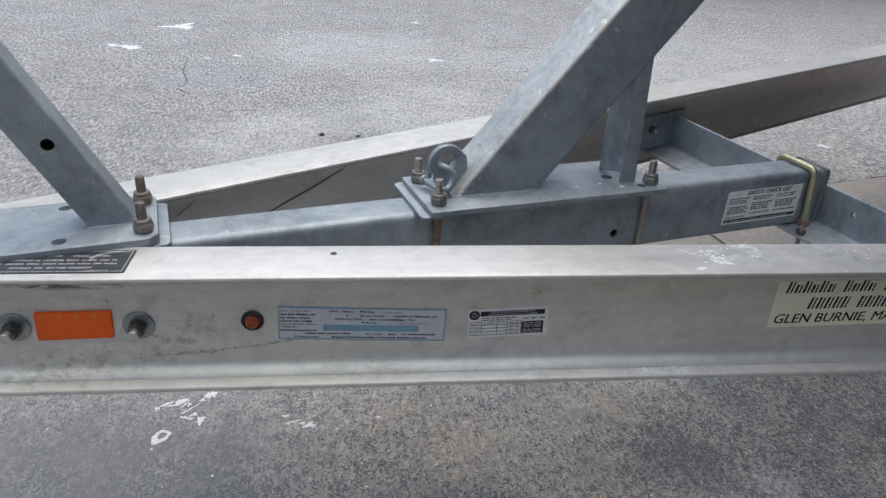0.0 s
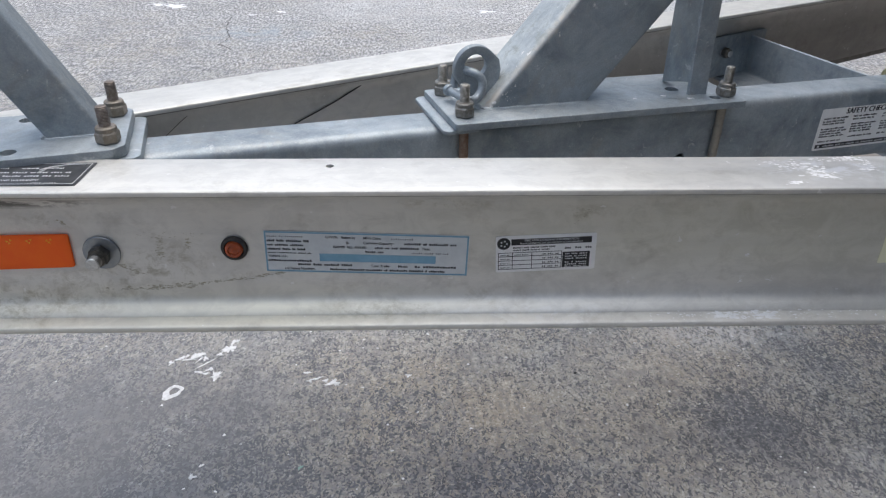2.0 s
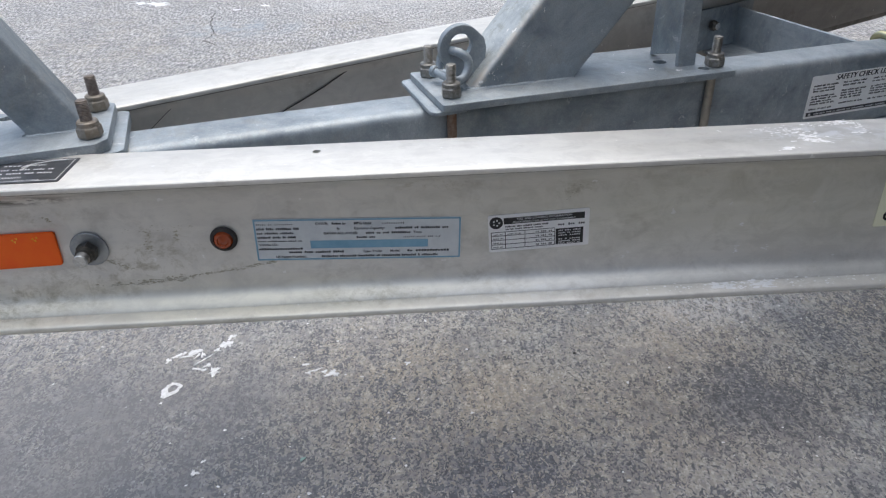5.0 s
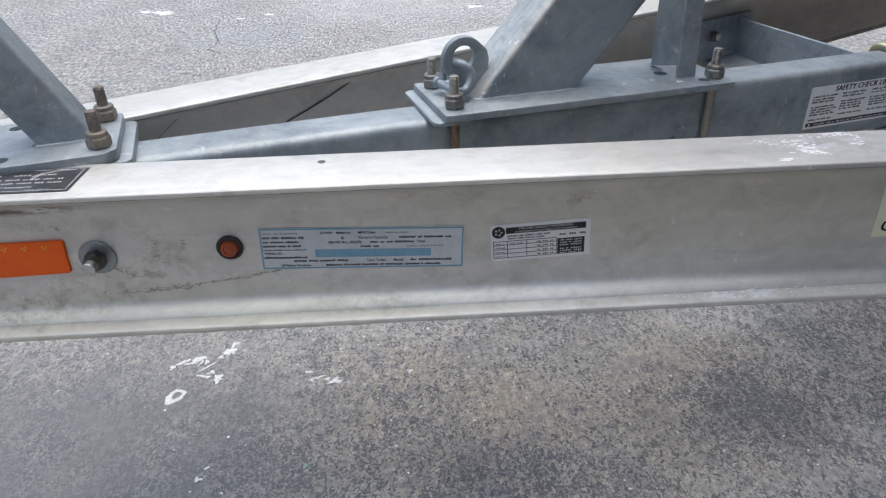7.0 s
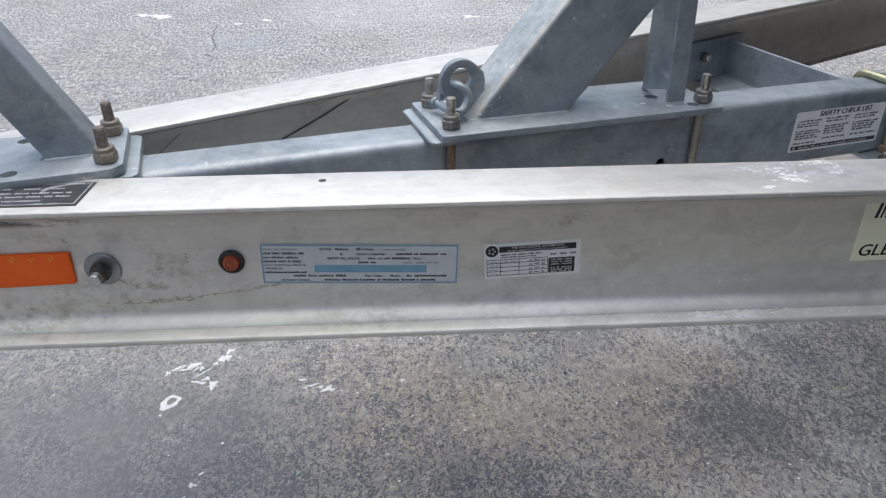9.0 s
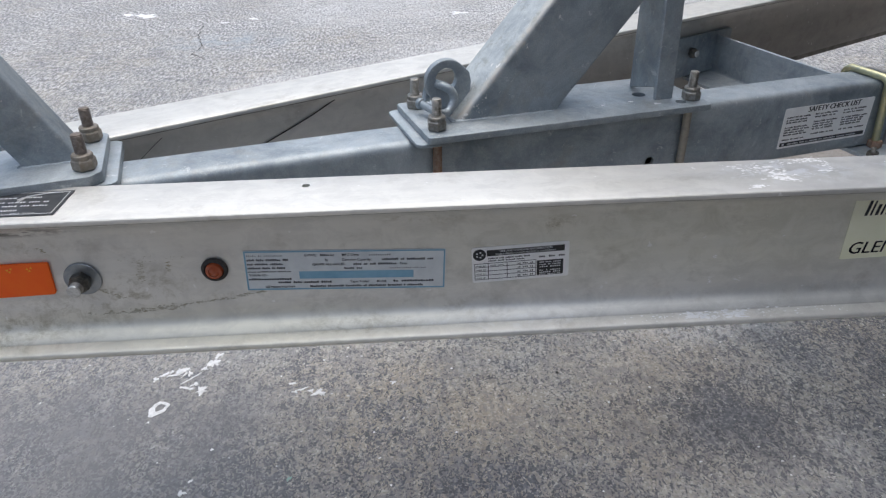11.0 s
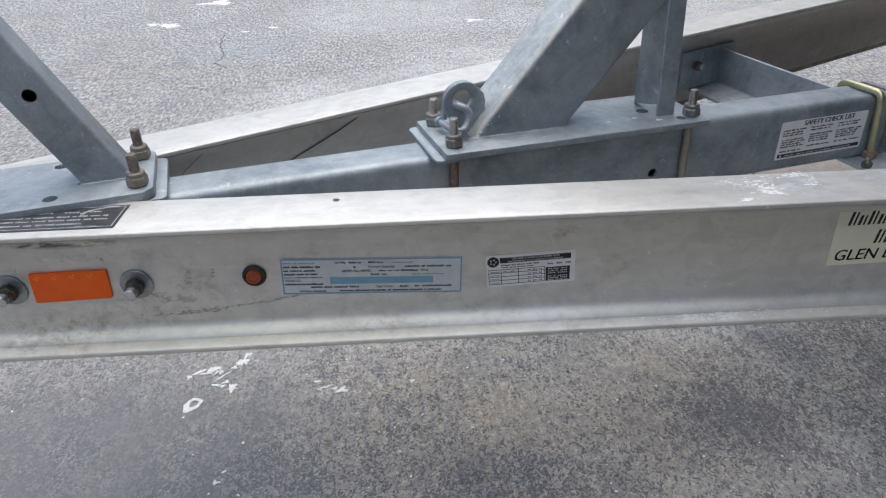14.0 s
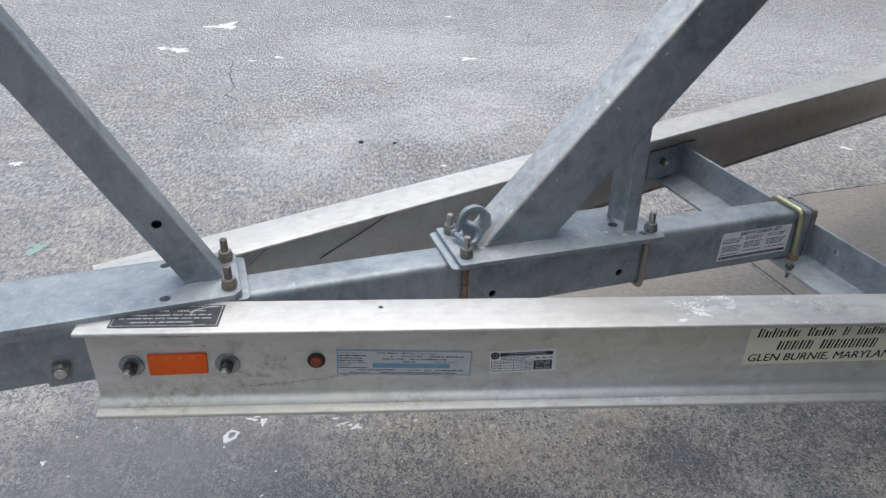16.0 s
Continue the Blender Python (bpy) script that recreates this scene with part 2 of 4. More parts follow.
def make_asphalt():
    m = material("worn_asphalt", (0.2, 0.2, 0.2), 0.9)
    k = Net(m)
    cell = k.node("ShaderNodeSeparateColor", Color=k.cells(260, "Color"))
    pick, shade = cell.outputs["Red"], cell.outputs["Green"]
    grain = k.math("ADD", k.math("MULTIPLY", k.noise(118, 1.5, 0.5, k.stretch((1, 0.72, 1), (0, 0, 0), (0, 0, -10)), 1.5), 0.86), k.math("MULTIPLY", k.noise(330, 2, 0.6, distort=0.8), 0.14))
    patch, mid, big = k.noise(24, 5, 0.65), k.noise(5.5, 5, 0.62), k.noise(1.7, 4, 0.6)
    worn = k.math("ADD", k.math("ADD", k.math("MULTIPLY", grain, 1.26), k.math("MULTIPLY", patch, 0.34)),
                  k.math("ADD", k.math("MULTIPLY", mid, 0.36), k.math("MULTIPLY", pick, 0.10)))
    # bare binder in some places, tan stone in others, in clumps a hand wide
    clump = k.math("SUBTRACT", k.noise(13, 4, 0.6, k.stretch((1, 1, 1), (4, 4, 0)), 0.5), 0.5)
    worn = k.math("ADD", worn, k.math("MULTIPLY", clump, 0.36))
    for at, size, lift in (((0.58, 0.98, 0), (0.24, 0.16, 1), -0.11), ((1.05, 1.15, 0), (0.36, 0.42, 1), -0.06), ((0.12, 0.84, 0), (0.26, 0.12, 1), -0.07), ((-0.74, 0.86, 0), (0.6, 0.42, 1), -0.06), ((-0.20, 0.92, 0), (0.30, 0.10, 1), -0.04),
                           ((0.28, 1.06, 0), (0.34, 0.26, 1), 0.045), ((0.05, 0.98, 0), (0.30, 0.16, 1), 0.03), ((-0.62, 1.02, 0), (0.18, 0.06, 1), 0.06)):
        worn = k.math("ADD", worn, k.math("MULTIPLY", k.near(at, size), lift))
    chip = k.ramp(worn, (0.974, 0.0), (1.078, 1.0))
    stone = k.ramp(shade, (0.0, (0.31, 0.295, 0.268)), (0.45, (0.385, 0.366, 0.332)), (0.85, (0.45, 0.435, 0.405)), (1.0, (0.56, 0.55, 0.53)))
    stone = k.mix(k.ramp(big, (0.40, 0.0), (0.62, 1.0)), k.mix(1.0, stone, (0.97, 0.99, 1.0), "MULTIPLY"), k.mix(1.0, stone, (1.03, 0.98, 0.90), "MULTIPLY"))
    cool = k.ramp(k.math("ADD", k.math("MULTIPLY", k.noise(85, 5, 0.72, k.stretch((1, 0.8, 1), (6, 2, 0)), 0.3), 0.6), k.math("MULTIPLY", k.noise(7, 5, 0.66, k.stretch((1, 1, 1), (2, 9, 0))), 0.4)), (0.47, 0.0), (0.56, 1.0))
    stone = k.mix(k.math("MULTIPLY", cool, 0.80), stone, (0.235, 0.238, 0.250))
    binder = k.ramp(pick, (0.0, (0.112, 0.117, 0.130)), (0.7, (0.165, 0.171, 0.187)), (1.0, (0.245, 0.249, 0.260)))
    c = k.mix(chip, binder, stone)
    # pale dust on the open drive, with its stronger light painted in
    dust = k.math("MULTIPLY", k.near((0.3, 6.9, 0), (9.0, 6.6, 1)), k.ramp(k.noise(2.6, 6, 0.66), (0.34, 0.45), (0.62, 1.0)))
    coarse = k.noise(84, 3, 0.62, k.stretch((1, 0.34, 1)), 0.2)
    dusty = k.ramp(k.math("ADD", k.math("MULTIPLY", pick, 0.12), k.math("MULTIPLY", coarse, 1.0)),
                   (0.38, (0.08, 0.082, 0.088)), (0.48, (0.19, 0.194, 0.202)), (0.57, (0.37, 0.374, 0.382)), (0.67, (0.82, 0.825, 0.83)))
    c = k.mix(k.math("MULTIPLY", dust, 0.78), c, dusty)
    wobble = k.noise(3.1, 6, 0.68)
    scatter = k.ramp(k.noise(90, 5, 0.66, k.stretch((1, 0.55, 1), (2, 7, 0)), 0.8), (0.45, 0.08), (0.57, 1.0))
    for at, size, amount in (((-0.50, 2.92, 0), (0.46, 0.50, 1), 1.0), ((-0.05, 3.25, 0), (0.6, 0.30, 1), 0.75), ((-0.10, 4.75, 0), (0.95, 0.8, 1), 0.95), ((1.37, 4.3, 0), (1.0, 0.7, 1), 0.75), ((2.4, 4.8, 0), (2.4, 1.5, 1), 0.6), ((0.72, 1.36, 0), (0.40, 0.15, 1), 0.85),
                             ((0.34, 1.20, 0), (0.30, 0.12, 1), 0.25), ((0.32, 3.5, 0), (0.6, 0.7, 1), 0.95), ((0.66, 1.25, 0), (0.24, 0.09, 1), 0.85), ((0.62, 0.83, 0), (0.16, 0.07, 1), 0.16), ((0.75, 0.90, 0), (0.05, 0.05, 1), 0.5)):
        f = k.math("MULTIPLY", k.math("MULTIPLY", k.near(at, size), k.ramp(wobble, (0.32, 0.30), (0.62, 1.0))), scatter)
        c = k.mix(k.math("MULTIPLY", f, amount), c, (0.60, 0.607, 0.612))
    # oil stains and darker bluish patches; at (1.10, 1.12) shade is painted in
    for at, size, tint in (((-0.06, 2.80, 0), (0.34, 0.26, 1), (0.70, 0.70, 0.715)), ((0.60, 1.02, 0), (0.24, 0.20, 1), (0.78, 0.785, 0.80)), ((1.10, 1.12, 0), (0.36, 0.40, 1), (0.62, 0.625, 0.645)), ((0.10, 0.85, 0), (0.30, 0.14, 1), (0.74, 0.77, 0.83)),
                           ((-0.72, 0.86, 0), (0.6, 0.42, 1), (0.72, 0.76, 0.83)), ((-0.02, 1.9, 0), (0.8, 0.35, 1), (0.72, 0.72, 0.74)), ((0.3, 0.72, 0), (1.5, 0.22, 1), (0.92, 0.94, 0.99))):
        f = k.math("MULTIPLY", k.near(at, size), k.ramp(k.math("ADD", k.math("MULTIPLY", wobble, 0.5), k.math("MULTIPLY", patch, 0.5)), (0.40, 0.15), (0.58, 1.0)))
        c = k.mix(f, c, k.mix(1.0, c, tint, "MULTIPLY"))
    spots = k.ramp(k.noise(13, 6, 0.72, k.stretch((1, 1, 1), (3, 6, 0)), 0.6), (0.58, 0.0), (0.68, 1.0))
    c = k.mix(k.math("MULTIPLY", spots, 0.5), c, k.mix(1.0, c, (0.52, 0.53, 0.56), "MULTIPLY"))
    warm = k.math("MULTIPLY", k.near((0.22, 1.0, 0), (0.75, 0.36, 1)), k.ramp(mid, (0.36, 0.3), (0.60, 1.0)))
    c = k.mix(k.math("MULTIPLY", warm, 0.7), c, k.mix(1.0, c, (1.06, 0.98, 0.88), "MULTIPLY"))
    # an even grey that lowers the stones' contrast on the left
    even_grey = k.math("MULTIPLY", k.near((-0.62, 0.98, 0), (0.55, 0.40, 1)), k.ramp(k.noise(8, 5, 0.6, k.stretch((1, 1, 1), (7, 3, 0))), (0.36, 0.35), (0.58, 0.75)))
    c = k.mix(even_grey, c, (0.200, 0.203, 0.213))
    # a pale blue-grey patch of old paint
    blue = k.math("MULTIPLY", k.near((-0.92, 3.93, 0), (0.42, 0.26, 1)), k.ramp(k.noise(9, 5), (0.42, 0.0), (0.6, 1.0)))
    c = k.mix(k.math("MULTIPLY", blue, 0.5), c, (0.34, 0.40, 0.46))
    k.done(c, 0.86)
    k.bump(k.math("ADD", k.math("MULTIPLY", chip, 0.8), k.math("ADD", k.math("MULTIPLY", grain, 0.5), k.math("MULTIPLY", patch, 0.8))), 0.7, 0.003)
    return m


def make_concrete():
    m = material("old_concrete", (0.33, 0.29, 0.25), 0.9)
    k = Net(m)
    c = k.ramp(k.noise(60, 6, 0.7), (0.3, (0.215, 0.198, 0.18)), (0.7, (0.39, 0.365, 0.335)))
    c = k.mix(k.math("MULTIPLY", k.noise(3, 5), 0.6), c, (0.30, 0.27, 0.24))
    k.done(c, 0.9)
    k.bump(k.noise(140, 4), 0.5, 0.002)
    return m


def make_speckled(name, base, other, scale, rough=0.6, metal=0.0, bump=0.15):
    m = material(name, base, rough, metal)
    k = Net(m)
    f = k.noise(scale, 5, 0.65)
    k.done(k.mix(k.ramp(f, (0.38, 0.0), (0.66, 1.0)), base, other))
    if bump:
        k.bump(k.noise(scale * 6, 3), bump, 0.0006)
    return m


def make_clear(name, base, rough=0.12):
    m = material(name, base, rough)
    p = m.node_tree.nodes["Principled BSDF"]
    p.inputs["Transmission Weight"].default_value = 0.2
    p.inputs["Coat Weight"].default_value = 0.3
    return m


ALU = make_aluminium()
GALV = make_galvanised()
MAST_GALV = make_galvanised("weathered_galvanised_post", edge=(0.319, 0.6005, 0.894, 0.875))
CAP_STEEL = make_galvanised("stained_steel", (0.34, 0.325, 0.30), (0.19, 0.18, 0.168))
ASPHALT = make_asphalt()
CONCRETE = make_concrete()
STEEL = make_speckled("zinc_bolt_steel", (0.34, 0.33, 0.31), (0.22, 0.20, 0.17), 240, 0.42, 0.75)
BRONZED = make_speckled("weathered_nut", (0.26, 0.22, 0.175), (0.34, 0.31, 0.27), 200, 0.48, 0.7)
BROWN_ROD = make_speckled("browned_thread", (0.15, 0.122, 0.102), (0.24, 0.205, 0.18), 220, 0.5, 0.6)
BLUED = make_speckled("blue_zinc", (0.26, 0.29, 0.32), (0.36, 0.38, 0.39), 90, 0.4, 0.7)
DARK_NUT = make_speckled("dark_nut", (0.075, 0.072, 0.066), (0.16, 0.15, 0.13), 200, 0.4, 0.7)
BRIGHT = make_speckled("bright_zinc", (0.62, 0.63, 0.62), (0.42, 0.42, 0.40), 260, 0.35, 0.6)
RUST = make_speckled("rusty_rod", (0.24, 0.135, 0.085), (0.36, 0.28, 0.22), 120, 0.75, 0.25, 0.3)
TAN_ZINC = make_speckled("dull_zinc", (0.40, 0.36, 0.30), (0.30, 0.28, 0.25), 120, 0.55, 0.5)
YELLOW_ZINC = make_speckled("yellow_zinc", (0.56, 0.52, 0.30), (0.42, 0.42, 0.30), 90, 0.32, 0.85)
ORANGE = make_speckled("orange_prism", (1.0, 0.145, 0.002), (0.98, 0.118, 0.002), 40, 0.55, 0.0, 0.05)
GLINT = make_speckled("pale_orange_glint", (1.0, 0.52, 0.07), (1.0, 0.38, 0.04), 200, 0.25, 0.0, 0)
AMBER = make_clear("amber_lens", (0.42, 0.078, 0.022), 0.1)
RUBBER = make_speckled("black_rubber", (0.025, 0.02, 0.02), (0.05, 0.045, 0.04), 300, 0.65)
PAPER = make_speckled("pale_label", (0.66, 0.69, 0.695), (0.58, 0.61, 0.62), 55, 0.45, 0.0, 0)
WHITE_LABEL = make_speckled("white_label", (0.86, 0.86, 0.85), (0.80, 0.80, 0.79), 60, 0.42, 0.0, 0)
CREAM = make_speckled("cream_sticker", (0.84, 0.835, 0.60), (0.88, 0.87, 0.68), 18, 0.4, 0.0, 0)
BLUE = make_speckled("pale_blue_print", (0.18, 0.37, 0.50), (0.23, 0.42, 0.55), 80, 0.45, 0.0, 0)
INK = material("black_ink", (0.02, 0.02, 0.022), 0.5)
THIN_INK = material("thin_ink", (0.03, 0.032, 0.038), 0.5)
BLACK_LABEL = make_speckled("black_label", (0.028, 0.03, 0.034), (0.06, 0.062, 0.065), 45, 0.4, 0.0, 0)
SILVER_INK = material("silver_ink", (0.62, 0.63, 0.63), 0.4)
WHITE_PAINT = make_speckled("dried_white_paint", (0.78, 0.79, 0.80), (0.58, 0.59, 0.60), 90, 0.8, 0.0, 0.4)
GREEN_PAINT = make_speckled("dried_green_paint", (0.26, 0.46, 0.40), (0.34, 0.35, 0.35), 110, 0.8, 0.0, 0.4)
DUST = make_speckled("white_oxide", (0.83, 0.84, 0.85), (0.68, 0.69, 0.69), 120, 0.8, 0.0, 0.3)
OXIDE = make_speckled("oxide_crust", (0.90, 0.905, 0.91), (0.78, 0.79, 0.80), 150, 0.7, 0.0, 0.3)
GRIME = make_speckled("brown_grime", (0.37, 0.352, 0.272), (0.46, 0.445, 0.385), 160, 0.85, 0.0, 0.3)
CABLE = material("black_cable", (0.018, 0.018, 0.018), 0.55)
BROWN_WALL = make_speckled("brown_wall", (0.12, 0.103, 0.083), (0.15, 0.13, 0.108), 4, 0.9)
WALL = make_speckled("plain_wall", (0.30, 0.29, 0.28), (0.26, 0.25, 0.245), 3, 0.9)


# ---- helpers of the scene ----
WORLD = {}


def thing(name, at, label, category, group="", kind=""):
    ob = new(name)
    ob.empty_display_size = 0.1
    ob.matrix_basis = Matrix.Translation(at)
    WORLD[ob] = ob.matrix_basis.copy()
    return tagged(ob, label, category, group, kind)


def link_mesh(name, me, mat, parent, label="", m=None, smooth=30):
    m = m or Matrix.Identity(4)
    if not me.materials:
        for x in mat if isinstance(mat, (list, tuple)) else [mat]:
            me.materials.append(x)
    if smooth:
        me.polygons.foreach_set("use_smooth", [True] * len(me.polygons))
        me.set_sharp_from_angle(angle=radians(smooth))
    ob = new(name, me)
    if parent is not None:
        ob.parent = parent
        ob.matrix_parent_inverse = WORLD[parent].inverted()
    ob.matrix_basis = m
    WORLD[ob] = m.copy()
    if label:
        ob["label"] = label
    return ob


def part(name, bm, mat, parent, label="", m=None, smooth=30):
    me = bpy.data.meshes.new(name)
    bm.normal_update()
    bm.to_mesh(me)
    bm.free()
    return link_mesh(name, me, mat, parent, label, m, smooth)


def rounded(points, radius, steps=3):
    """A closed outline with its corners rounded; radius: one number or one per corner."""
    out, n = [], len(points)
    for i, p in enumerate(points):
        r = radius[i] if isinstance(radius, (list, tuple)) else radius
        p, a, b = Vector(p), Vector(points[i - 1]), Vector(points[(i + 1) % n])
        da, db = (a - p), (b - p)
        r = min(r, da.length * 0.45, db.length * 0.45)
        if r <= 0:
            out.append(p)
            continue
        s, e = p + da.normalized() * r, p + db.normalized() * r
        for j in range(steps + 1):
            f = j / steps
            out.append(s.lerp(p, f).lerp(p.lerp(e, f), f))
    return out


def box_outline(x0, y0, x1, y1, r=0.0, steps=3):
    return rounded([(x0, y0), (x1, y0), (x1, y1), (x0, y1)], r, steps)


def extrude(bm, outline, axis, a, b, hole=None, mat=0):
    """Extrudes a closed outline along an axis: 'x' takes (y, z), 'y' takes (x, z), 'z' takes (x, y)."""
    def at(p, d):
        return {"x": (d, p[0], p[1]), "y": (p[0], d, p[1]), "z": (p[0], p[1], d)}[axis]
    rings = []
    for o in [outline] + ([hole] if hole else []):
        lo, hi = [bm.verts.new(at(p, a)) for p in o], [bm.verts.new(at(p, b)) for p in o]
        rings.append((lo, hi))
        n = len(o)
        for i in range(n):
            f = bm.faces.new((lo[i], lo[(i + 1) % n], hi[(i + 1) % n], hi[i]))
            f.material_index = mat
    if hole:
        n = len(outline)
        for e in (0, 1):
            for i in range(n):
                j = (i + 1) % n
                bm.faces.new((rings[0][e][i], rings[0][e][j], rings[1][e][j], rings[1][e][i])).material_index = mat
    else:
        for ring in rings[0]:
            bm.faces.new(ring).material_index = mat
    bmesh.ops.recalc_face_normals(bm, faces=bm.faces)
    return bm


def lathe(bm, profile, steps=20, m=None, mat=0):
    """Turns (radius, height) round z."""
    m = m or Matrix.Identity(4)
    rows = []
    for r, h in profile:
        rows.append([bm.verts.new(m @ Vector((r * math.cos(2 * math.pi * i / steps), r * math.sin(2 * math.pi * i / steps), h)))
                     for i in range(steps)])
    for a, b in zip(rows, rows[1:]):
        for i in range(steps):
            j = (i + 1) % steps
            bm.faces.new((a[i], a[j], b[j], b[i])).material_index = mat
    bm.faces.new(rows[0][::-1]).material_index = mat
    bm.faces.new(rows[-1]).material_index = mat
    return bm


def sweep(bm, path, radius, steps=10, closed=False):
    """A round bar along a list of places."""
    path = [Vector(p) for p in path]
    rows, n, up = [], len(path), None
    for i, p in enumerate(path):
        a = path[i - 1] if (i or closed) else p
        b = path[(i + 1) % n] if (i < n - 1 or closed) else p
        d = (b - a).normalized()
        if up is None:
            up = d.orthogonal().normalized()
        up = (up - d * up.dot(d)).normalized()
        side = d.cross(up)
        rows.append([bm.verts.new(p + radius * (math.cos(2 * math.pi * k / steps) * up + math.sin(2 * math.pi * k / steps) * side))
                     for k in range(steps)])
    for a, b in zip(rows, rows[1:] + ([rows[0]] if closed else [])):
        for i in range(steps):
            j = (i + 1) % steps
            bm.faces.new((a[i], a[j], b[j], b[i]))
    if not closed:
        bm.faces.new(rows[0][::-1])
        bm.faces.new(rows[-1])
    bmesh.ops.recalc_face_normals(bm, faces=bm.faces)
    return bm


def cut_holes(ob, cutters):
    """Drills round holes: (place, direction, radius, length) in the part's own frame."""
    bm = bmesh.new()
    for place, way, r, length in cutters:
        q = Vector(way).to_track_quat("Z", "Y").to_matrix().to_4x4()
        bmesh.ops.create_cone(bm, cap_ends=True, segments=24, radius1=r, radius2=r, depth=length, matrix=Matrix.Translation(place) @ q)
    me = bpy.data.meshes.new("cutter")
    bm.to_mesh(me)
    bm.free()
    tool = new("cutter", me)
    tool.matrix_basis = WORLD[ob]
    mod = ob.modifiers.new("holes", "BOOLEAN")
    mod.object, mod.operation, mod.solver = tool, "DIFFERENCE", "EXACT"
    deps = bpy.context.evaluated_depsgraph_get()
    deps.update()
    made = bpy.data.meshes.new_from_object(ob.evaluated_get(deps))
    ob.modifiers.remove(mod)
    ob.data = made
    made.set_sharp_from_angle(angle=radians(30))
    bpy.data.objects.remove(tool)


def letters(text, size, bold=0.0, slant=0.0, align="LEFT"):
    """A flat mesh of a word in the built-in font, in the x, y plane."""
    cu = bpy.data.curves.new("letters", "FONT")
    cu.body, cu.size, cu.offset, cu.shear, cu.align_x, cu.resolution_u = text, size, bold, slant, align, 3
    ob = new("letters", cu)
    deps = bpy.context.evaluated_depsgraph_get()
    deps.update()
    me = bpy.data.meshes.new_from_object(ob.evaluated_get(deps))
    bpy.data.objects.remove(ob)
    me.materials.clear()
    return me


def add_rect(bm, x, y, w, h, slant=0.0, mat=0):
    vs = [bm.verts.new(p) for p in ((x, y, 0), (x + w, y, 0), (x + w + h * slant, y + h, 0), (x + h * slant, y + h, 0))]
    bm.faces.new(vs).material_index = mat


def add_bars(bm, x, y, width, h, words, rng, slant=0.0, fill=0.72):
    """A line of plain bars, one for each sign of a line of print."""
    total = sum(words) + len(words) - 1
    step = width / total
    cx = x
    for w in words:
        for _ in range(w):
            hh = h * rng.choice((1.0, 1.0, 0.74, 0.74, 0.86))
            add_rect(bm, cx + step * (1 - fill) / 2, y, step * fill, hh, slant)
            cx += step
        cx += step


def add_mesh(bm, me, at):
    """Joins a mesh of letters into bm."""
    me.transform(Matrix.Translation((*at, 0)))
    bm.from_mesh(me)
    bpy.data.meshes.remove(me)


def plane_on_web(x, z, turn=0.0, y=0.72, lift=0.0):
    """A frame whose x runs along the rail and whose y runs up on its outer web."""
    return Matrix.Translation((x, y - lift, z)) @ Euler((radians(90), 0, 0)).to_matrix().to_4x4() @ Matrix.Rotation(radians(turn), 4, "Z")


def sheet(bm, w, h, thick=0.0004, r=0.002):
    return extrude(bm, box_outline(0, 0, w, h, r), "z", 0, thick)


def blob(rng, w, h, points=30, rough=0.34):
    """An uneven closed outline about the origin."""
    k1, k2, p1, p2 = rng.randint(2, 3), rng.randint(4, 6), rng.random() * 6, rng.random() * 6
    out = []
    for i in range(points):
        a = 2 * math.pi * i / points
        r = 1 + rough * math.sin(k1 * a + p1) + rough * 0.6 * math.sin(k2 * a + p2) + rng.uniform(-0.1, 0.1)
        out.append((w / 2 * r * math.cos(a), h / 2 * r * math.sin(a)))
    return out


TONGUE = Matrix.Rotation(radians(15.6), 4, "Z")      # x along the tongue, y across it
FAR = Matrix.Rotation(radians(30.55), 4, "Z")        # x along the far rail

# ---- ground ----
bm = bmesh.new()
bmesh.ops.create_grid(bm, x_segments=8, y_segments=8, size=60)
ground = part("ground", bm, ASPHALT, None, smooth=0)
tagged(ground, "worn grey asphalt with exposed stone and faint stains", "asphalt", kind="structure")
bm = bmesh.new()
extrude(bm, rounded([(0, 0), (0, -7), (14, -7), (14, 0)], 0.03), "z", -0.1, 0.006)
pad = part("pavement", bm, CONCRETE, None, m=Matrix.Translation((1.055, 2.244, 0)) @ Matrix.Rotation(radians(14.4), 4, "Z"), smooth=0)
tagged(pad, "brownish old concrete slab beside the asphalt", "concrete slab", kind="structure")
bm = bmesh.new()
extrude(bm, rounded([(0.30, 1.45), (1.228, 1.45), (1.098, 2.036), (0.30, 1.828)], 0.01), "z", -0.1, 0.005)
strip = part("pavement", bm, CONCRETE, None, smooth=0)
tagged(strip, "short strip of brownish concrete under the trailer tongue", "concrete slab", kind="structure")
# unseen wall added behind the camera to cut low light on near faces
bm = bmesh.new()
extrude(bm, [(-14, 0), (14, 0), (14, 0.25), (-14, 0.25)], "z", -0.1, 2.4)
back_wall = part("unseen_wall_south", bm, WALL, None, m=Matrix.Translation((0, -3.6, 0)), smooth=0)
# unseen wall added to darken the right side and its reflections
bm = bmesh.new()
extrude(bm, [(0, -3.35), (0.25, -3.35), (0.25, 2.0), (0, 2.0)], "z", -0.1, 2.4)
side_wall = part("unseen_wall_east", bm, BROWN_WALL, None, m=Matrix.Translation((2.35, 0, 0)), smooth=0)
tagged(side_wall, "plain dark brown wall, unseen, added to darken the right side", "wall", kind="structure")
# unseen slab added overhead to shade the right side
bm = bmesh.new()
extrude(bm, [(1.06, -3.35), (2.9, -3.35), (2.9, 2.3), (1.06, 2.3)], "z", 2.402, 2.52)
shade_slab = part("unseen_roof", bm, BROWN_WALL, None, smooth=0)
tagged(shade_slab, "plain flat slab, unseen, added overhead to shade the right side", "roof", kind="structure")
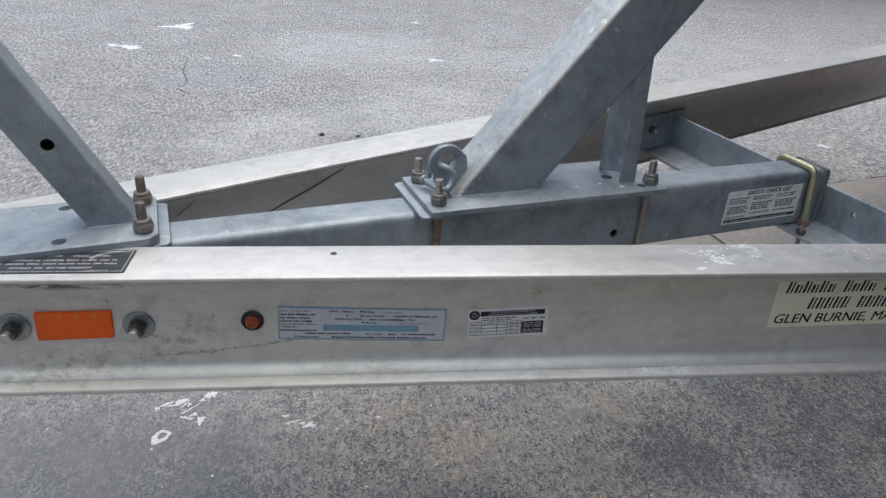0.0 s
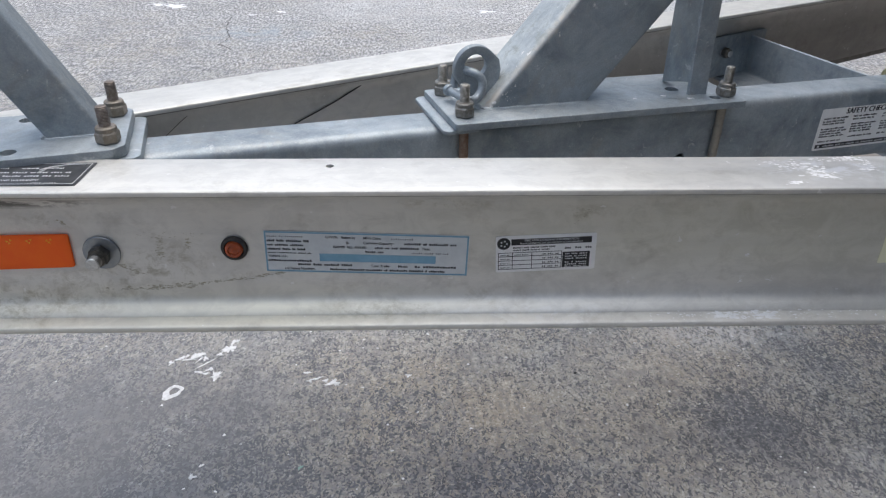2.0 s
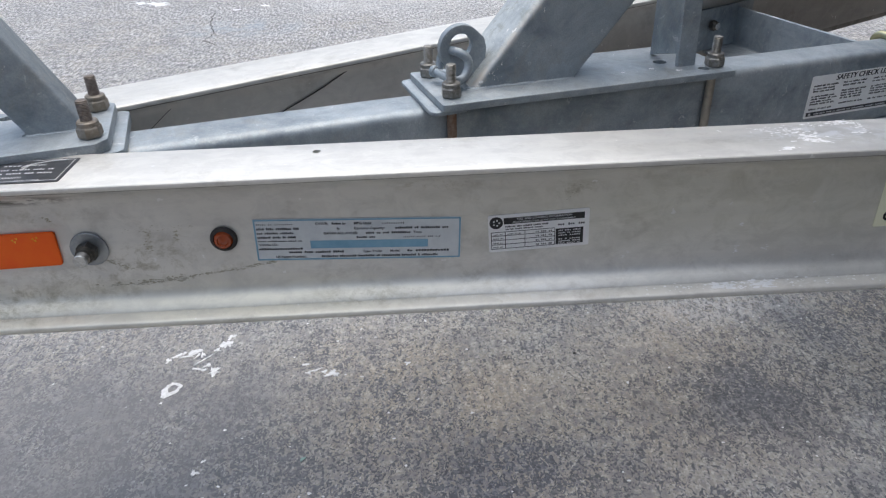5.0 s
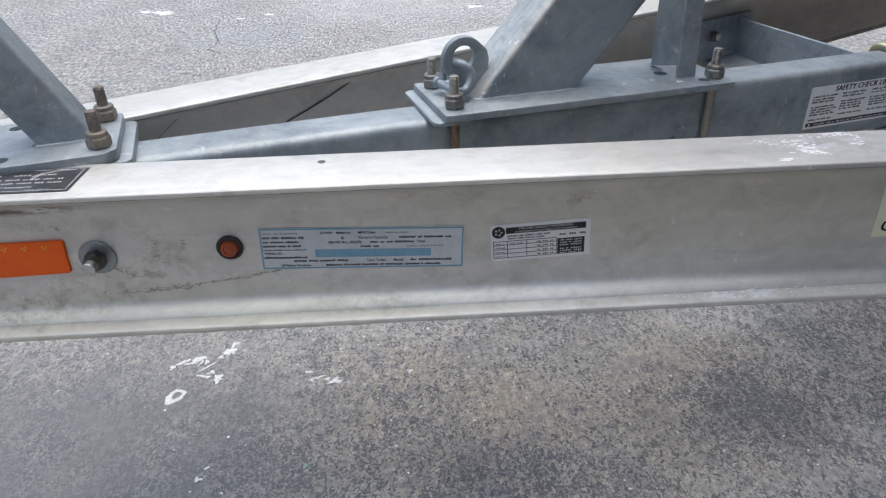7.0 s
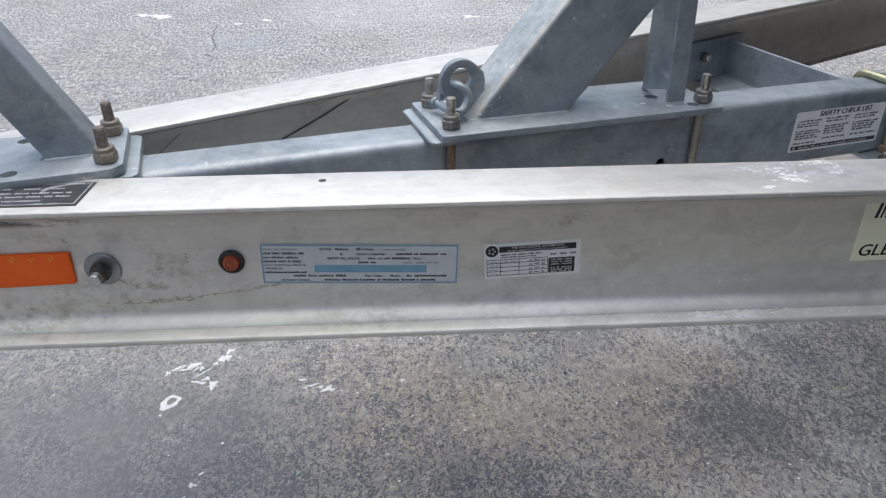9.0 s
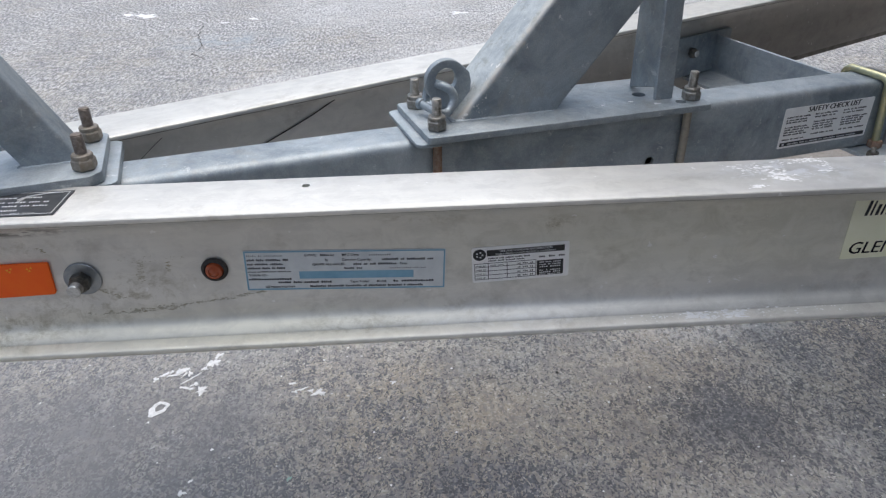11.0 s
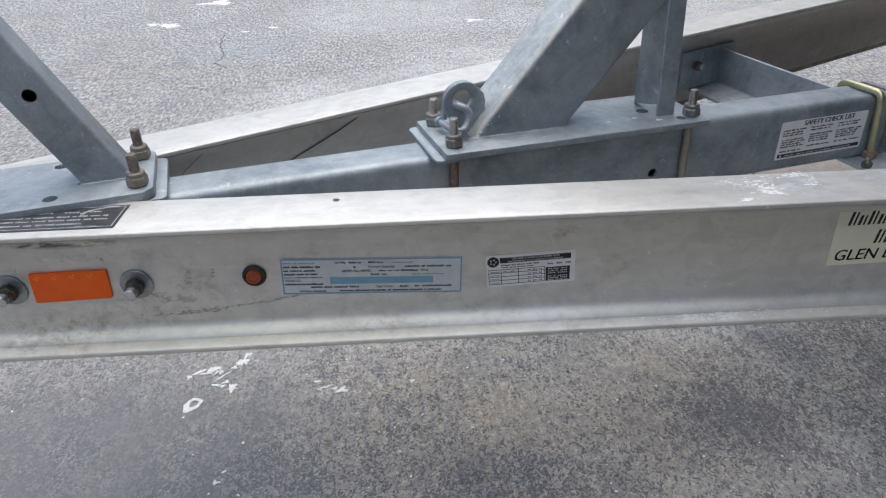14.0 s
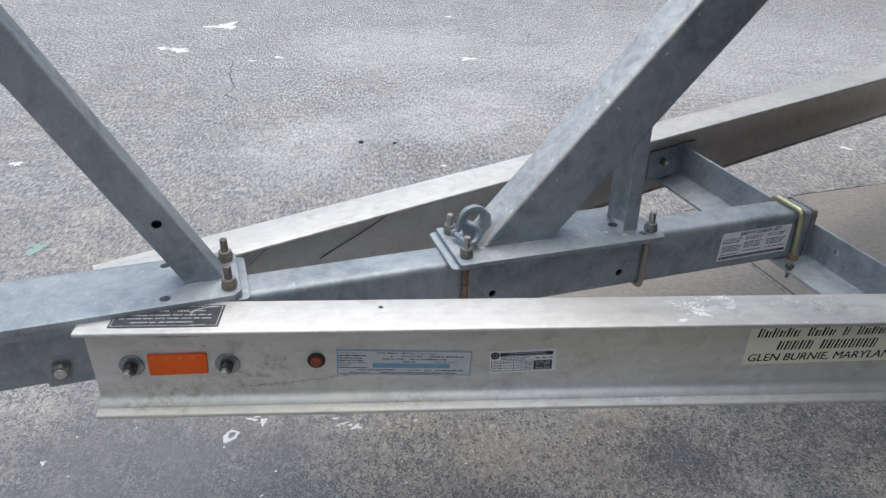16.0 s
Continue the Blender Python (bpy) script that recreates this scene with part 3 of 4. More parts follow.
# unseen wall added so the rails' right-hand tops reflect something dark
bm = bmesh.new()
extrude(bm, [(2.6, 9.5), (16, 9.5), (16, 9.8), (2.6, 9.8)], "z", -0.1, 5.2)
far_wall = part("unseen_wall_north", bm, BROWN_WALL, None, smooth=0)
tagged(far_wall, "plain dark brown wall, unseen, added for dark reflections on the right", "wall", kind="structure")
tagged(back_wall, "plain grey wall, unseen, added to cut low light", "wall", kind="structure")

# ---- trailer ----
trailer = thing("boat_trailer", (0.2, 0.95, 0), "aluminium boat trailer frame with galvanised steel tongue and posts", "trailer")


def beam_outline(c, half=0.041, low=0.4390, high=0.607, web=0.009, plain=False):
    """An I section about y = c: thick lips, a small groove and a slope up to the web."""
    lower = [(half, low), (half, low + 0.0066), (half - 0.0132, low + 0.0118), (half - 0.0140, low + 0.0106), (half - 0.0152, low + 0.0130),
             (web + 0.0098, low + 0.0180), (web + 0.0066, low + 0.0203), (web + 0.0040, low + 0.0232), (web + 0.0020, low + 0.0270),
             (web + 0.0008, low + 0.0315), (web, low + 0.0380)]
    if plain:
        lower = [(half, low), (half, low + 0.0075), (half - 0.006, low + 0.0090), (web + 0.012, low + 0.0150), (web + 0.003, low + 0.0230), (web, low + 0.0330)]
    mid = (low + high) / 2
    right = lower + [(y, 2 * mid - z) for y, z in reversed(lower)]
    left = [(-y, z) for y, z in reversed(right)]
    if plain:
        # no lower lip on the inner side
        left = [p for p in left if p[1] > mid] + [(-web, low + 0.0140), (-web + 0.004, low + 0.0140), (-web + 0.004, low)]
    pts = right + left
    radius = [0.0030 if abs(abs(y) - half) < 1e-6 else 0 for y, z in pts]
    return [(p[0] + c, p[1]) for p in rounded(pts, radius, 3)]


def rail(c, a, b, m, label, half=0.041, plain=False):
    bm = bmesh.new()
    extrude(bm, beam_outline(c, half, low=0.4290 if plain else 0.4390, plain=plain), "x", a, b)
    return part("side_rail", bm, ALU, trailer, label, m, smooth=36)


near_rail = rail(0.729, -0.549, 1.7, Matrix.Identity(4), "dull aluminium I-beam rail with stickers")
cut_holes(near_rail, [((-0.0995, 0.748, 0.605), (0, 0, 1), 0.0042, 0.05)])
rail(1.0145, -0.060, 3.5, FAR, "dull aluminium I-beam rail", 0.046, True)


def tube_part(name, outline, wall, axis, a, b, m, label="", parent=None, fall=0.0):
    xs, ys = [p[0] for p in outline], [p[1] for p in outline]
    cx, cy = (min(xs) + max(xs)) / 2, (min(ys) + max(ys)) / 2
    w, h = (max(xs) - min(xs)) / 2, (max(ys) - min(ys)) / 2
    inner = [(cx + (x - cx) * (w - wall) / w, cy + (y - cy) * (h - wall) / h) for x, y in outline]
    bm = bmesh.new()
    extrude(bm, outline, axis, a, b, inner)
    if fall:
        # it droops past the mast's foot
        bmesh.ops.bisect_plane(bm, geom=bm.verts[:] + bm.edges[:] + bm.faces[:], plane_co=(0.2, 0, 0), plane_no=(1, 0, 0))
        for v in bm.verts:
            v.co.z -= (fall if v.co.x > 0.2 else 0.0045) * (v.co.x - 0.2)
    return part(name, bm, GALV, parent or trailer, label, m)


TC = 0.905           # the tongue's centre line
TN, TF = TC - 0.041, TC + 0.0360
tongue = tube_part("tongue_tube", rounded([(TN, 0.479), (TF - 0.007, 0.479), (TF - 0.007, 0.5905), (TN, 0.5905)], [0.012, 0.012, 0.010, 0.015], 6), 0.005, "x", -1.2, 1.086, TONGUE, "galvanised rectangular steel tube", fall=0.0130)
cut_holes(tongue, [((0.622, TN, 0.508), (0, 1, 0), 0.0075, 0.03), ((0.349, TN, 0.510), (0, 1, 0), 0.0075, 0.03)])
bm = bmesh.new()
extrude(bm, box_outline(TN - 0.004, 0.460, TF - 0.002, 0.581, 0.010, 4), "x", 1.0862, 1.097)
part("end_cap", bm, CAP_STEEL, trailer, "brown-stained steel end plate", TONGUE)

# side plate on the tongue under the mounting plate
bm = bmesh.new()
extrude(bm, box_outline(-0.406, 0.4815, -0.28, 0.5895, 0.004), "y", TN - 0.0050, TN - 0.0002)
part("side_plate", bm, GALV, trailer, "", TONGUE)

# plates that carry the posts
def plate(name, u0, u1, half, z0, z1, cut, label="", fall=0.0, mid=TC):
    """A flat plate with its corners cut at the given end lengths (left, right)."""
    l, r = cut
    pts = [(u0, mid - half + l), (u0 + l, mid - half), (u1 - r, mid - half), (u1, mid - half + r),
           (u1, mid + half - r), (u1 - r, mid + half), (u0 + l, mid + half), (u0, mid + half - l)]
    bm = bmesh.new()
    o = rounded(pts, 0.002, 2)
    extrude(bm, o, "z", z0, z1)
    edges = [e for e in bm.edges if abs(e.verts[0].co.z - e.verts[1].co.z) < 1e-6 and len(e.link_faces) == 2]
    bmesh.ops.bevel(bm, geom=edges, offset=0.0014, segments=2, affect="EDGES", profile=0.5)
    for v in bm.verts:
        v.co.z -= fall * (v.co.x - u0)
    return part(name, bm, GALV, trailer, label, TONGUE)


plate("backing_plate", -1.1, -0.085, 0.068, 0.5908, 0.6030, (0, 0.006))
lower_plate = plate("mounting_plate", -1.1, -0.098, 0.072, 0.6035, 0.616, (0, 0.012), "thick galvanised plate with round holes")
cut_holes(lower_plate, [((-0.2125, TC + s * 0.051, 0.61), (0, 0, 1), 0.0085, 0.05) for s in (-1, 1)])
plate("backing_plate", 0.257, 0.306, 0.070, 0.5908, 0.5962, (0.006, 0.004))
mast_plate = plate("mounting_plate", 0.270, 0.690, 0.0715, 0.5966, 0.6060, (0.003, 0.005), "thick galvanised plate with round holes", 0.0190, 0.901)
cut_holes(mast_plate, [((0.613, TC - 0.006, 0.597), (0, 0, 1), 0.0095, 0.014), ((0.651, TC - 0.053, 0.597), (0, 0, 1), 0.0075, 0.05)])


def leaning(u_left, u_right, z_base, angle, top, n0, n1, r0=0.010):
    """A box tube that leans in the tongue's plane; its foot is cut level. Outline of the foot at z_base from u_left to u_right."""
    k = 1 / math.tan(radians(angle))
    wall = 0.0045
    kw = wall / math.sin(radians(angle))
    bm = bmesh.new()
    rings = []
    for a, b, c, d, r in ((u_left, u_right, n0, n1, r0), (u_left + kw, u_right - kw, n0 + wall, n1 - wall, 0.004)):
        o = box_outline(a, c, b, d, r, 4)
        lo = [bm.verts.new((p[0], p[1], z_base)) for p in o]
        hi = [bm.verts.new((p[0] + k * (top - z_base), p[1], top)) for p in o]
        rings.append((lo, hi))
        for i in range(len(o)):
            j = (i + 1) % len(o)
            bm.faces.new((lo[i], lo[j], hi[j], hi[i]))
    n = len(rings[0][0])
    for e in (0, 1):
        for i in range(n):
            j = (i + 1) % n
            bm.faces.new((rings[0][e][i], rings[0][e][j], rings[1][e][j], rings[1][e][i]))
    bmesh.ops.recalc_face_normals(bm, faces=bm.faces)
    return bm


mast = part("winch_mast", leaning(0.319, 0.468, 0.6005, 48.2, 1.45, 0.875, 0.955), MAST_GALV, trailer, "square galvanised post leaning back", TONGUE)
post = part("leaning_post", leaning(-0.1815, -0.1205, 0.6162, 117.0, 1.40, 0.884, 0.936, 0.006), GALV, trailer, "slim galvanised post leaning forward", TONGUE)
cut_holes(post, [((-0.206, 0.884, 0.730), (0, 1, 0), 0.0078, 0.03)])

# angle brace between the plate and the mast: a narrow leg along the tongue, a wide one across it with its foot cut clear of the plate
def prism(bm, ring, drop):
    """Extrudes a closed ring of places by one step."""
    lo, hi = [bm.verts.new(p) for p in ring], [bm.verts.new(Vector(p) + Vector(drop)) for p in ring]
    for i in range(len(ring)):
        j = (i + 1) % len(ring)
        bm.faces.new((lo[i], lo[j], hi[j], hi[i]))
    bm.faces.new(lo[::-1]), bm.faces.new(hi)
    bmesh.ops.recalc_face_normals(bm, faces=bm.faces)


def under_mast(u):
    return 0.6005 + (u - 0.468) / 0.894


bm = bmesh.new()
BU, BV, BN, BT = 0.621, 0.650, 0.8695, 0.8790
prism(bm, [(BU, BN, 0.5985), (BV, BN, 0.5980), (BV, BT, under_mast(BV) + 0.008), (BU, BT, under_mast(BU) + 0.008)], (0, 0.006, 0))
prism(bm, [(BU, BN + 0.006, 0.6165), (BU, 0.936, 0.5995), (BU, 0.936, under_mast(BU) + 0.004), (BU, BT + 0.006, under_mast(BU) + 0.004)], (0.006, 0, 0))
edges = [e for e in bm.edges if len(e.link_faces) == 2 and e.calc_face_angle(0) > 1.2]
bmesh.ops.bevel(bm, geom=edges, offset=0.0009, segments=1, affect="EDGES")
part("angle_brace", bm, GALV, trailer, "", TONGUE)


for x, y, size, seed in ((0.584, 0.8745, 0.007, 3), (0.614, 0.8560, 0.009, 5), (0.5387, 0.8733, 0.005, 7)):
    bm = bmesh.new()
    extrude(bm, [(x + a, y + b) for a, b in blob(random.Random(seed), size, size * 0.7, 14, 0.3)], "z", 0.5965, 0.6062 - 0.0190 * (x - 0.270))
    part("paint_chip", bm, DUST, trailer, "small white paint chip", TONGUE, 0)


def weld(path, radius=0.004):
    bm = bmesh.new()
    rng = random.Random(len(path) + int(path[0][0] * 1000))
    pts = []
    for a, b in zip(path, path[1:]):
        a, b = Vector(a), Vector(b)
        n = max(2, int((b - a).length / 0.006))
        pts += [a.lerp(b, i / n) + Vector((rng.uniform(-1, 1), rng.uniform(-1, 1), rng.uniform(-1, 1))) * 0.0006 for i in range(n)]
    pts.append(Vector(path[-1]))
    sweep(bm, pts, radius, 8)
    part("weld_bead", bm, GALV, trailer, "", TONGUE, 80)


weld([(0.316, 0.8775, 0.6025), (0.466, 0.8775, 0.5993)], 0.0055)
weld([(0.320, 0.957, 0.6045), (0.319, 0.874, 0.6045)])
weld([(-0.182, 0.8845, 0.6155), (-0.114, 0.8845, 0.6155)], 0.0022)
weld([(-0.183, 0.926, 0.616), (-0.183, 0.884, 0.616)], 0.003)


# ---- bolts ----
def thread(bm, r, z0, z1, pitch=0.0016, m=None):
    prof, z, k = [(r * 0.86, z0)], z0, 0
    while z < z1 - 0.001:
        prof.append((r if k % 2 else r * 0.88, z))
        z, k = z + pitch / 2, k + 1
    prof += [(r * 0.9, z1 - 0.0006), (r * 0.7, z1)]
    return lathe(bm, prof, 16, m)


def hexagon(bm, across, z0, z1, m=None):
    """A nut with chamfered corners."""
    m = m or Matrix.Identity(4)
    R = across / math.sqrt(3)
    h = z1 - z0
    rows = []
    for r, z in ((R * 0.9, z0), (R, z0 + h * 0.14), (R, z1 - h * 0.16), (R * 0.88, z1)):
        rows.append([bm.verts.new(m @ Vector((r * math.cos(i * math.pi / 3 + 0.3), r * math.sin(i * math.pi / 3 + 0.3), z))) for i in range(6)])
    for a, b in zip(rows, rows[1:]):
        for i in range(6):
            bm.faces.new((a[i], a[(i + 1) % 6], b[(i + 1) % 6], b[i]))
    bm.faces.new(rows[0][::-1]), bm.faces.new(rows[-1])
    return bm


def nut_set(parent, at, m, base, top, across=0.0225, r=0.0064, mat=None):
    """A lock nut with a round collar at a rod's threaded end."""
    f = m @ Matrix.Translation(at)
    bm = bmesh.new()
    hexagon(bm, across, base, base + 0.0125)
    part("nut", bm, mat or BRONZED, parent, "", f)
    bm = bmesh.new()
    lathe(bm, [(across * 0.485, base + 0.0122), (across * 0.500, base + 0.0135), (across * 0.490, base + 0.0165), (across * 0.430, base + 0.0180), (r, base + 0.0182)], 22)
    part("collar", bm, mat or BRONZED, parent, "", f)
    bm = bmesh.new()
    thread(bm, r, base, top)
    part("threaded_end", bm, STEEL if mat else BROWN_ROD, parent, "", f)


def u_bolt(u, base, top, mat, label, low=0.4695, r=0.0060, nut=None):
    """A rod round the tongue from below, with nuts on top of the plate."""
    n0, n1 = TN - r - 0.0005, TF + r + 0.0005
    c = 0.012
    pts = [(u, n0, base), (u, n0, low + c)]
    for i in range(1, 7):
        a = math.pi / 2 * i / 6
        pts.append((u, n0 + c - c * math.cos(a), low + c - c * math.sin(a)))
    pts.append((u, n1 - c, low))
    for i in range(1, 7):
        a = math.pi / 2 * i / 6
        pts.append((u, n1 - c + c * math.sin(a), low + c - c * math.cos(a)))
    pts.append((u, n1, base))
    bm = bmesh.new()
    sweep(bm, pts, r, 12)
    rod = part("u_bolt", bm, mat, trailer, label, TONGUE, 60)
    for n in (n0, n1):
        nut_set(rod, (u, n, 0), TONGUE, base, top, mat=nut)
    return rod


u_bolt(-0.1150, 0.6165, 0.6565, RUST, "steel U-bolt with weathered nuts")
u_bolt(0.2900, 0.6062, 0.646, RUST, "rusty steel U-bolt with grey nuts", nut=STEEL)
u_bolt(0.6715, 0.5990, 0.6390, TAN_ZINC, "dull tan steel U-bolt", nut=STEEL)

# yellow clamp over the tongue's end
r = 0.0062
n0, n1, top, bot, c, u0 = TN - r - 0.002, TF + r - 0.005, 0.5850, 0.474, 0.014, 1.050
pts = [(u0 + 0.010, n0, bot)]
for i in range(0, 7):
    a = math.pi / 2 * i / 6
    pts.append((u0, n0 + c - c * math.cos(a), top - c + c * math.sin(a)))
for i in range(0, 7):
    a = math.pi / 2 * i / 6
    pts.append((u0, n1 - c + c * math.sin(a), top - c + c * math.cos(a)))
pts.append((u0 + 0.010, n1, bot))
bm = bmesh.new()
sweep(bm, pts, r, 12)
clamp = part("u_bolt", bm, YELLOW_ZINC, trailer, "bright yellow-zinc U-bolt", TONGUE, 60)
for n in (n0, n1):
    bm = bmesh.new()
    hexagon(bm, 0.02, 0.4695, 0.4815)
    part("nut", bm, RUST, clamp, "rusty nut", TONGUE @ Matrix.Translation((u0 + 0.010, n, 0)))

# ---- lifting eye and shackle on the mast's foot ----
EYE_U, EYE_Z = 0.3185, 0.6545
outer = [(0.319 + 0.0288 * math.cos(radians(t)), 0.651 + 0.0288 * math.sin(radians(t))) for t in range(48, 236, 9)]
outer += [(0.303, 0.609), (0.320, 0.607), (0.340, 0.610), (0.350, 0.628), (0.353, 0.648), (0.350, 0.661)]
inner = []
for x, z in outer:
    t = math.atan2(z - EYE_Z, x - EYE_U)
    inner.append((EYE_U + 0.0145 * math.cos(t), EYE_Z + 0.0140 * math.sin(t)))
bm = bmesh.new()
extrude(bm, outer, "y", 0.899, 0.911, inner)
edges = [e for e in bm.edges if abs(e.verts[0].co.y - e.verts[1].co.y) < 1e-6 and len(e.link_faces) == 2 and e.calc_face_angle(0) > 1.2]
bmesh.ops.bevel(bm, geom=edges, offset=0.002, segments=2, affect="EDGES", profile=0.5)
part("lifting_eye", bm, GALV, trailer, "round galvanised eye tab", TONGUE, 40)


def smooth_path(pts, turns=3):
    """A softened path through a few places."""
    fine = []
    for p, q in zip(pts, pts[1:]):
        fine += [Vector(p).lerp(Vector(q), j / 3) for j in range(3)]
    fine.append(Vector(pts[-1]))
    for _ in range(turns):
        fine = [fine[0]] + [(fine[i - 1] + fine[i] * 2 + fine[i + 1]) / 4 for i in range(1, len(fine) - 1)] + [fine[-1]]
    return fine


bm = bmesh.new()
sweep(bm, smooth_path([(0.296, 0.920, 0.622), (0.299, 0.924, 0.634), (0.301, 0.920, 0.645), (0.305, 0.905, 0.6490), (0.3100, 0.890, 0.6500), (0.3185, 0.885, 0.6460),
                       (0.3235, 0.883, 0.6370), (0.3195, 0.880, 0.6255), (0.3110, 0.877, 0.6170), (0.3000, 0.873, 0.6190)]), 0.0056, 14)
shackle = part("shackle", bm, GALV, trailer, "galvanised shackle through the eye", TONGUE, 60)
bm = bmesh.new()
sweep(bm, [(0.3010, 0.868, 0.6190), (0.2955, 0.893, 0.6192), (0.2900, 0.9185, 0.6195)], 0.0052, 12)
lathe(bm, [(0.0066, -0.004), (0.0076, -0.003), (0.0076, 0.003), (0.0066, 0.004)], 14,
      Matrix.Translation((0.2895, 0.920, 0.6195)) @ Euler((radians(86), 0, radians(17))).to_matrix().to_4x4())
part("pin", bm, GALV, shackle, "", TONGUE, 60)

# ---- cross member and its bracket on the far rail ----
bm = bmesh.new()
w0, w1, f0, zb, zt, th = 1.100, 1.107, 1.016, 0.462, 0.547, 0.007
extrude(bm, rounded([(f0, zb), (w1, zb), (w1, zt), (w0, zt), (w0, zb + th), (f0, zb + th)], [0.002, 0.007, 0.002, 0.002, 0.006, 0.002], 3), "y", 0.58, 1.335)
cross = part("cross_member", bm, GALV, trailer, "galvanised angle cross member", TONGUE)
cut_holes(cross, [((1.10, 0.79, 0.515), (1, 0, 0), 0.006, 0.05)])
bm = bmesh.new()
extrude(bm, box_outline(1.272, 0.472, 1.453, 0.556, 0.005), "y", 0.997, 1.0055)
bracket = part("bracket_plate", bm, GALV, trailer, "", FAR)


def side_bolt(at, m, length, washer, across, mat=BRONZED, name="bolt", r=0.0068):
    """A bolt whose end stands out of a wall, with nut and wide washer; its axis is the frame's -y."""
    f = m @ Matrix.Translation(at) @ Matrix.Rotation(radians(90), 4, "X")
    bm = bmesh.new()
    thread(bm, r, 0.0, length)
    b = part(name, bm, STEEL, trailer, "steel bolt end with nut and washer", f)
    bm = bmesh.new()
    lathe(bm, [(washer, 0.0004), (washer, 0.0016), (washer * 0.97, 0.0022), (r, 0.0022)], 28)
    part("washer", bm, BLUED, b, "", f)
    bm = bmesh.new()
    hexagon(bm, across, 0.0022, 0.0135)
    lathe(bm, [(across * 0.52, 0.0135), (across * 0.46, 0.0165), (across * 0.34, 0.0175)], 18)
    part("nut", bm, mat, b, "", f)
    bm = bmesh.new()
    lathe(bm, [(r * 0.9, length - 0.001), (r * 1.02, length + 0.0004), (r * 0.9, length + 0.0014), (r * 0.5, length + 0.0019), (r * 0.1, length + 0.0020)], 20)
    part("bolt_end", bm, BRIGHT, b, "", f)
    return b


side_bolt((1.318, 0.997, 0.523), FAR, 0.018, 0.011, 0.018, DARK_NUT)
side_bolt((-0.4885, 0.7195, 0.5218), Matrix.Identity(4), 0.0255, 0.0195, 0.0190, DARK_NUT, r=0.0071)
side_bolt((-0.3415, 0.7195, 0.5222), Matrix.Identity(4), 0.0255, 0.0195, 0.0190, DARK_NUT, r=0.0071)
side_bolt((-0.381, TN - 0.0052, 0.517), TONGUE, 0.0185, 0.0150, 0.0255, STEEL, r=0.0088)
bm = bmesh.new()
thread(bm, 0.0040, -0.022, 0.016)
loose = part("bolt", bm, STEEL, trailer, "small dark bolt through the angle's flange", TONGUE @ Matrix.Translation((1.0235, 0.826, 0.4692)))
bm = bmesh.new()
hexagon(bm, 0.015, 0.0, 0.009)
part("nut", bm, DARK_NUT, loose, "", TONGUE @ Matrix.Translation((1.0235, 0.826, 0.4692)))

# ---- thin black cable on the far rail ----
bm = bmesh.new()
sweep(bm, [(0.66, 1.0040, 0.5905), (0.56, 1.0040, 0.5905), (0.515, 1.0040, 0.5890), (0.490, 1.0040, 0.5850), (0.442, 1.0040, 0.5650), (0.406, 1.0040, 0.5525), (0.374, 1.0040, 0.5420), (0.33, 1.0040, 0.5265)], 0.0009, 6)
part("cable", bm, CABLE, trailer, "thin black cable", FAR, 60)
bm = bmesh.new()
sweep(bm, [(0.262, 1.0040, 0.593), (0.238, 1.0040, 0.589), (0.215, 1.0040, 0.574), (0.19, 1.0040, 0.556)], 0.0004, 6)
part("cable", bm, CABLE, trailer, "thin black cable", FAR, 60)

# ---- dried grime on the near rail's web ----
def flecks(name, path, spread, size, count, seed, mat, place):
    """Small uneven crusts scattered about a path of (a, b); place sets them on the rail at a small lift."""
    g = random.Random(seed)
    bm = bmesh.new()
    for n in range(count):
        t = g.random() * (len(path) - 1)
        k = int(t)
        a = Vector(path[k]).lerp(Vector(path[k + 1]), t - k)
        a += Vector((g.gauss(0, spread), g.gauss(0, spread * 0.5)))
        w = size * g.uniform(0.35, 1.0) ** 1.5
        bm.faces.new([bm.verts.new(place(a.x + x, a.y + y, 0.0001 + 0.000002 * n)) for x, y in blob(g, w * g.uniform(0.9, 2.0), w * g.uniform(0.4, 0.9), 9, 0.3)])
    part(name, bm, mat, near_rail, "", None, 0)


def on_web(a, b, lift):
    return a, 0.7200 - lift, b


def on_top(a, b, lift):
    return a, b, 0.6070 + lift


def on_lip(a, b, lift):
    b = max(b, 0.6915)
    return a, b, 0.4456 + max(b - 0.688, 0.0) * 0.394 + lift


for i, (path, spread, size, count) in enumerate((
        ([(-0.345, 0.4730), (-0.310, 0.4740), (-0.281, 0.4775), (-0.252, 0.4805)], 0.0035, 0.0030, 150), ([(-0.262, 0.4790), (-0.225, 0.4850), (-0.192, 0.4885), (-0.155, 0.495)], 0.0016, 0.0026, 130),
        ([(-0.324, 0.5060), (-0.315, 0.5000), (-0.306, 0.4945)], 0.0018, 0.0030, 40), ([(-0.2795, 0.5420), (-0.281, 0.525), (-0.284, 0.5120)], 0.0022, 0.0022, 45),
        ([(-0.250, 0.538), (-0.251, 0.526)], 0.0018, 0.0022, 22), ([(-0.376, 0.560), (-0.371, 0.553)], 0.0014, 0.0022, 16), ([(-0.536, 0.5480), (-0.455, 0.5475)], 0.0020, 0.0016, 30),
        ([(0.1760, 0.574), (0.168, 0.563), (0.155, 0.5527)], 0.0012, 0.0016, 24), ([(-0.30, 0.541), (-0.21, 0.540)], 0.0050, 0.0014, 36))):
    flecks("grime_streak", path, spread, size, count, 50 + i, GRIME, on_web)
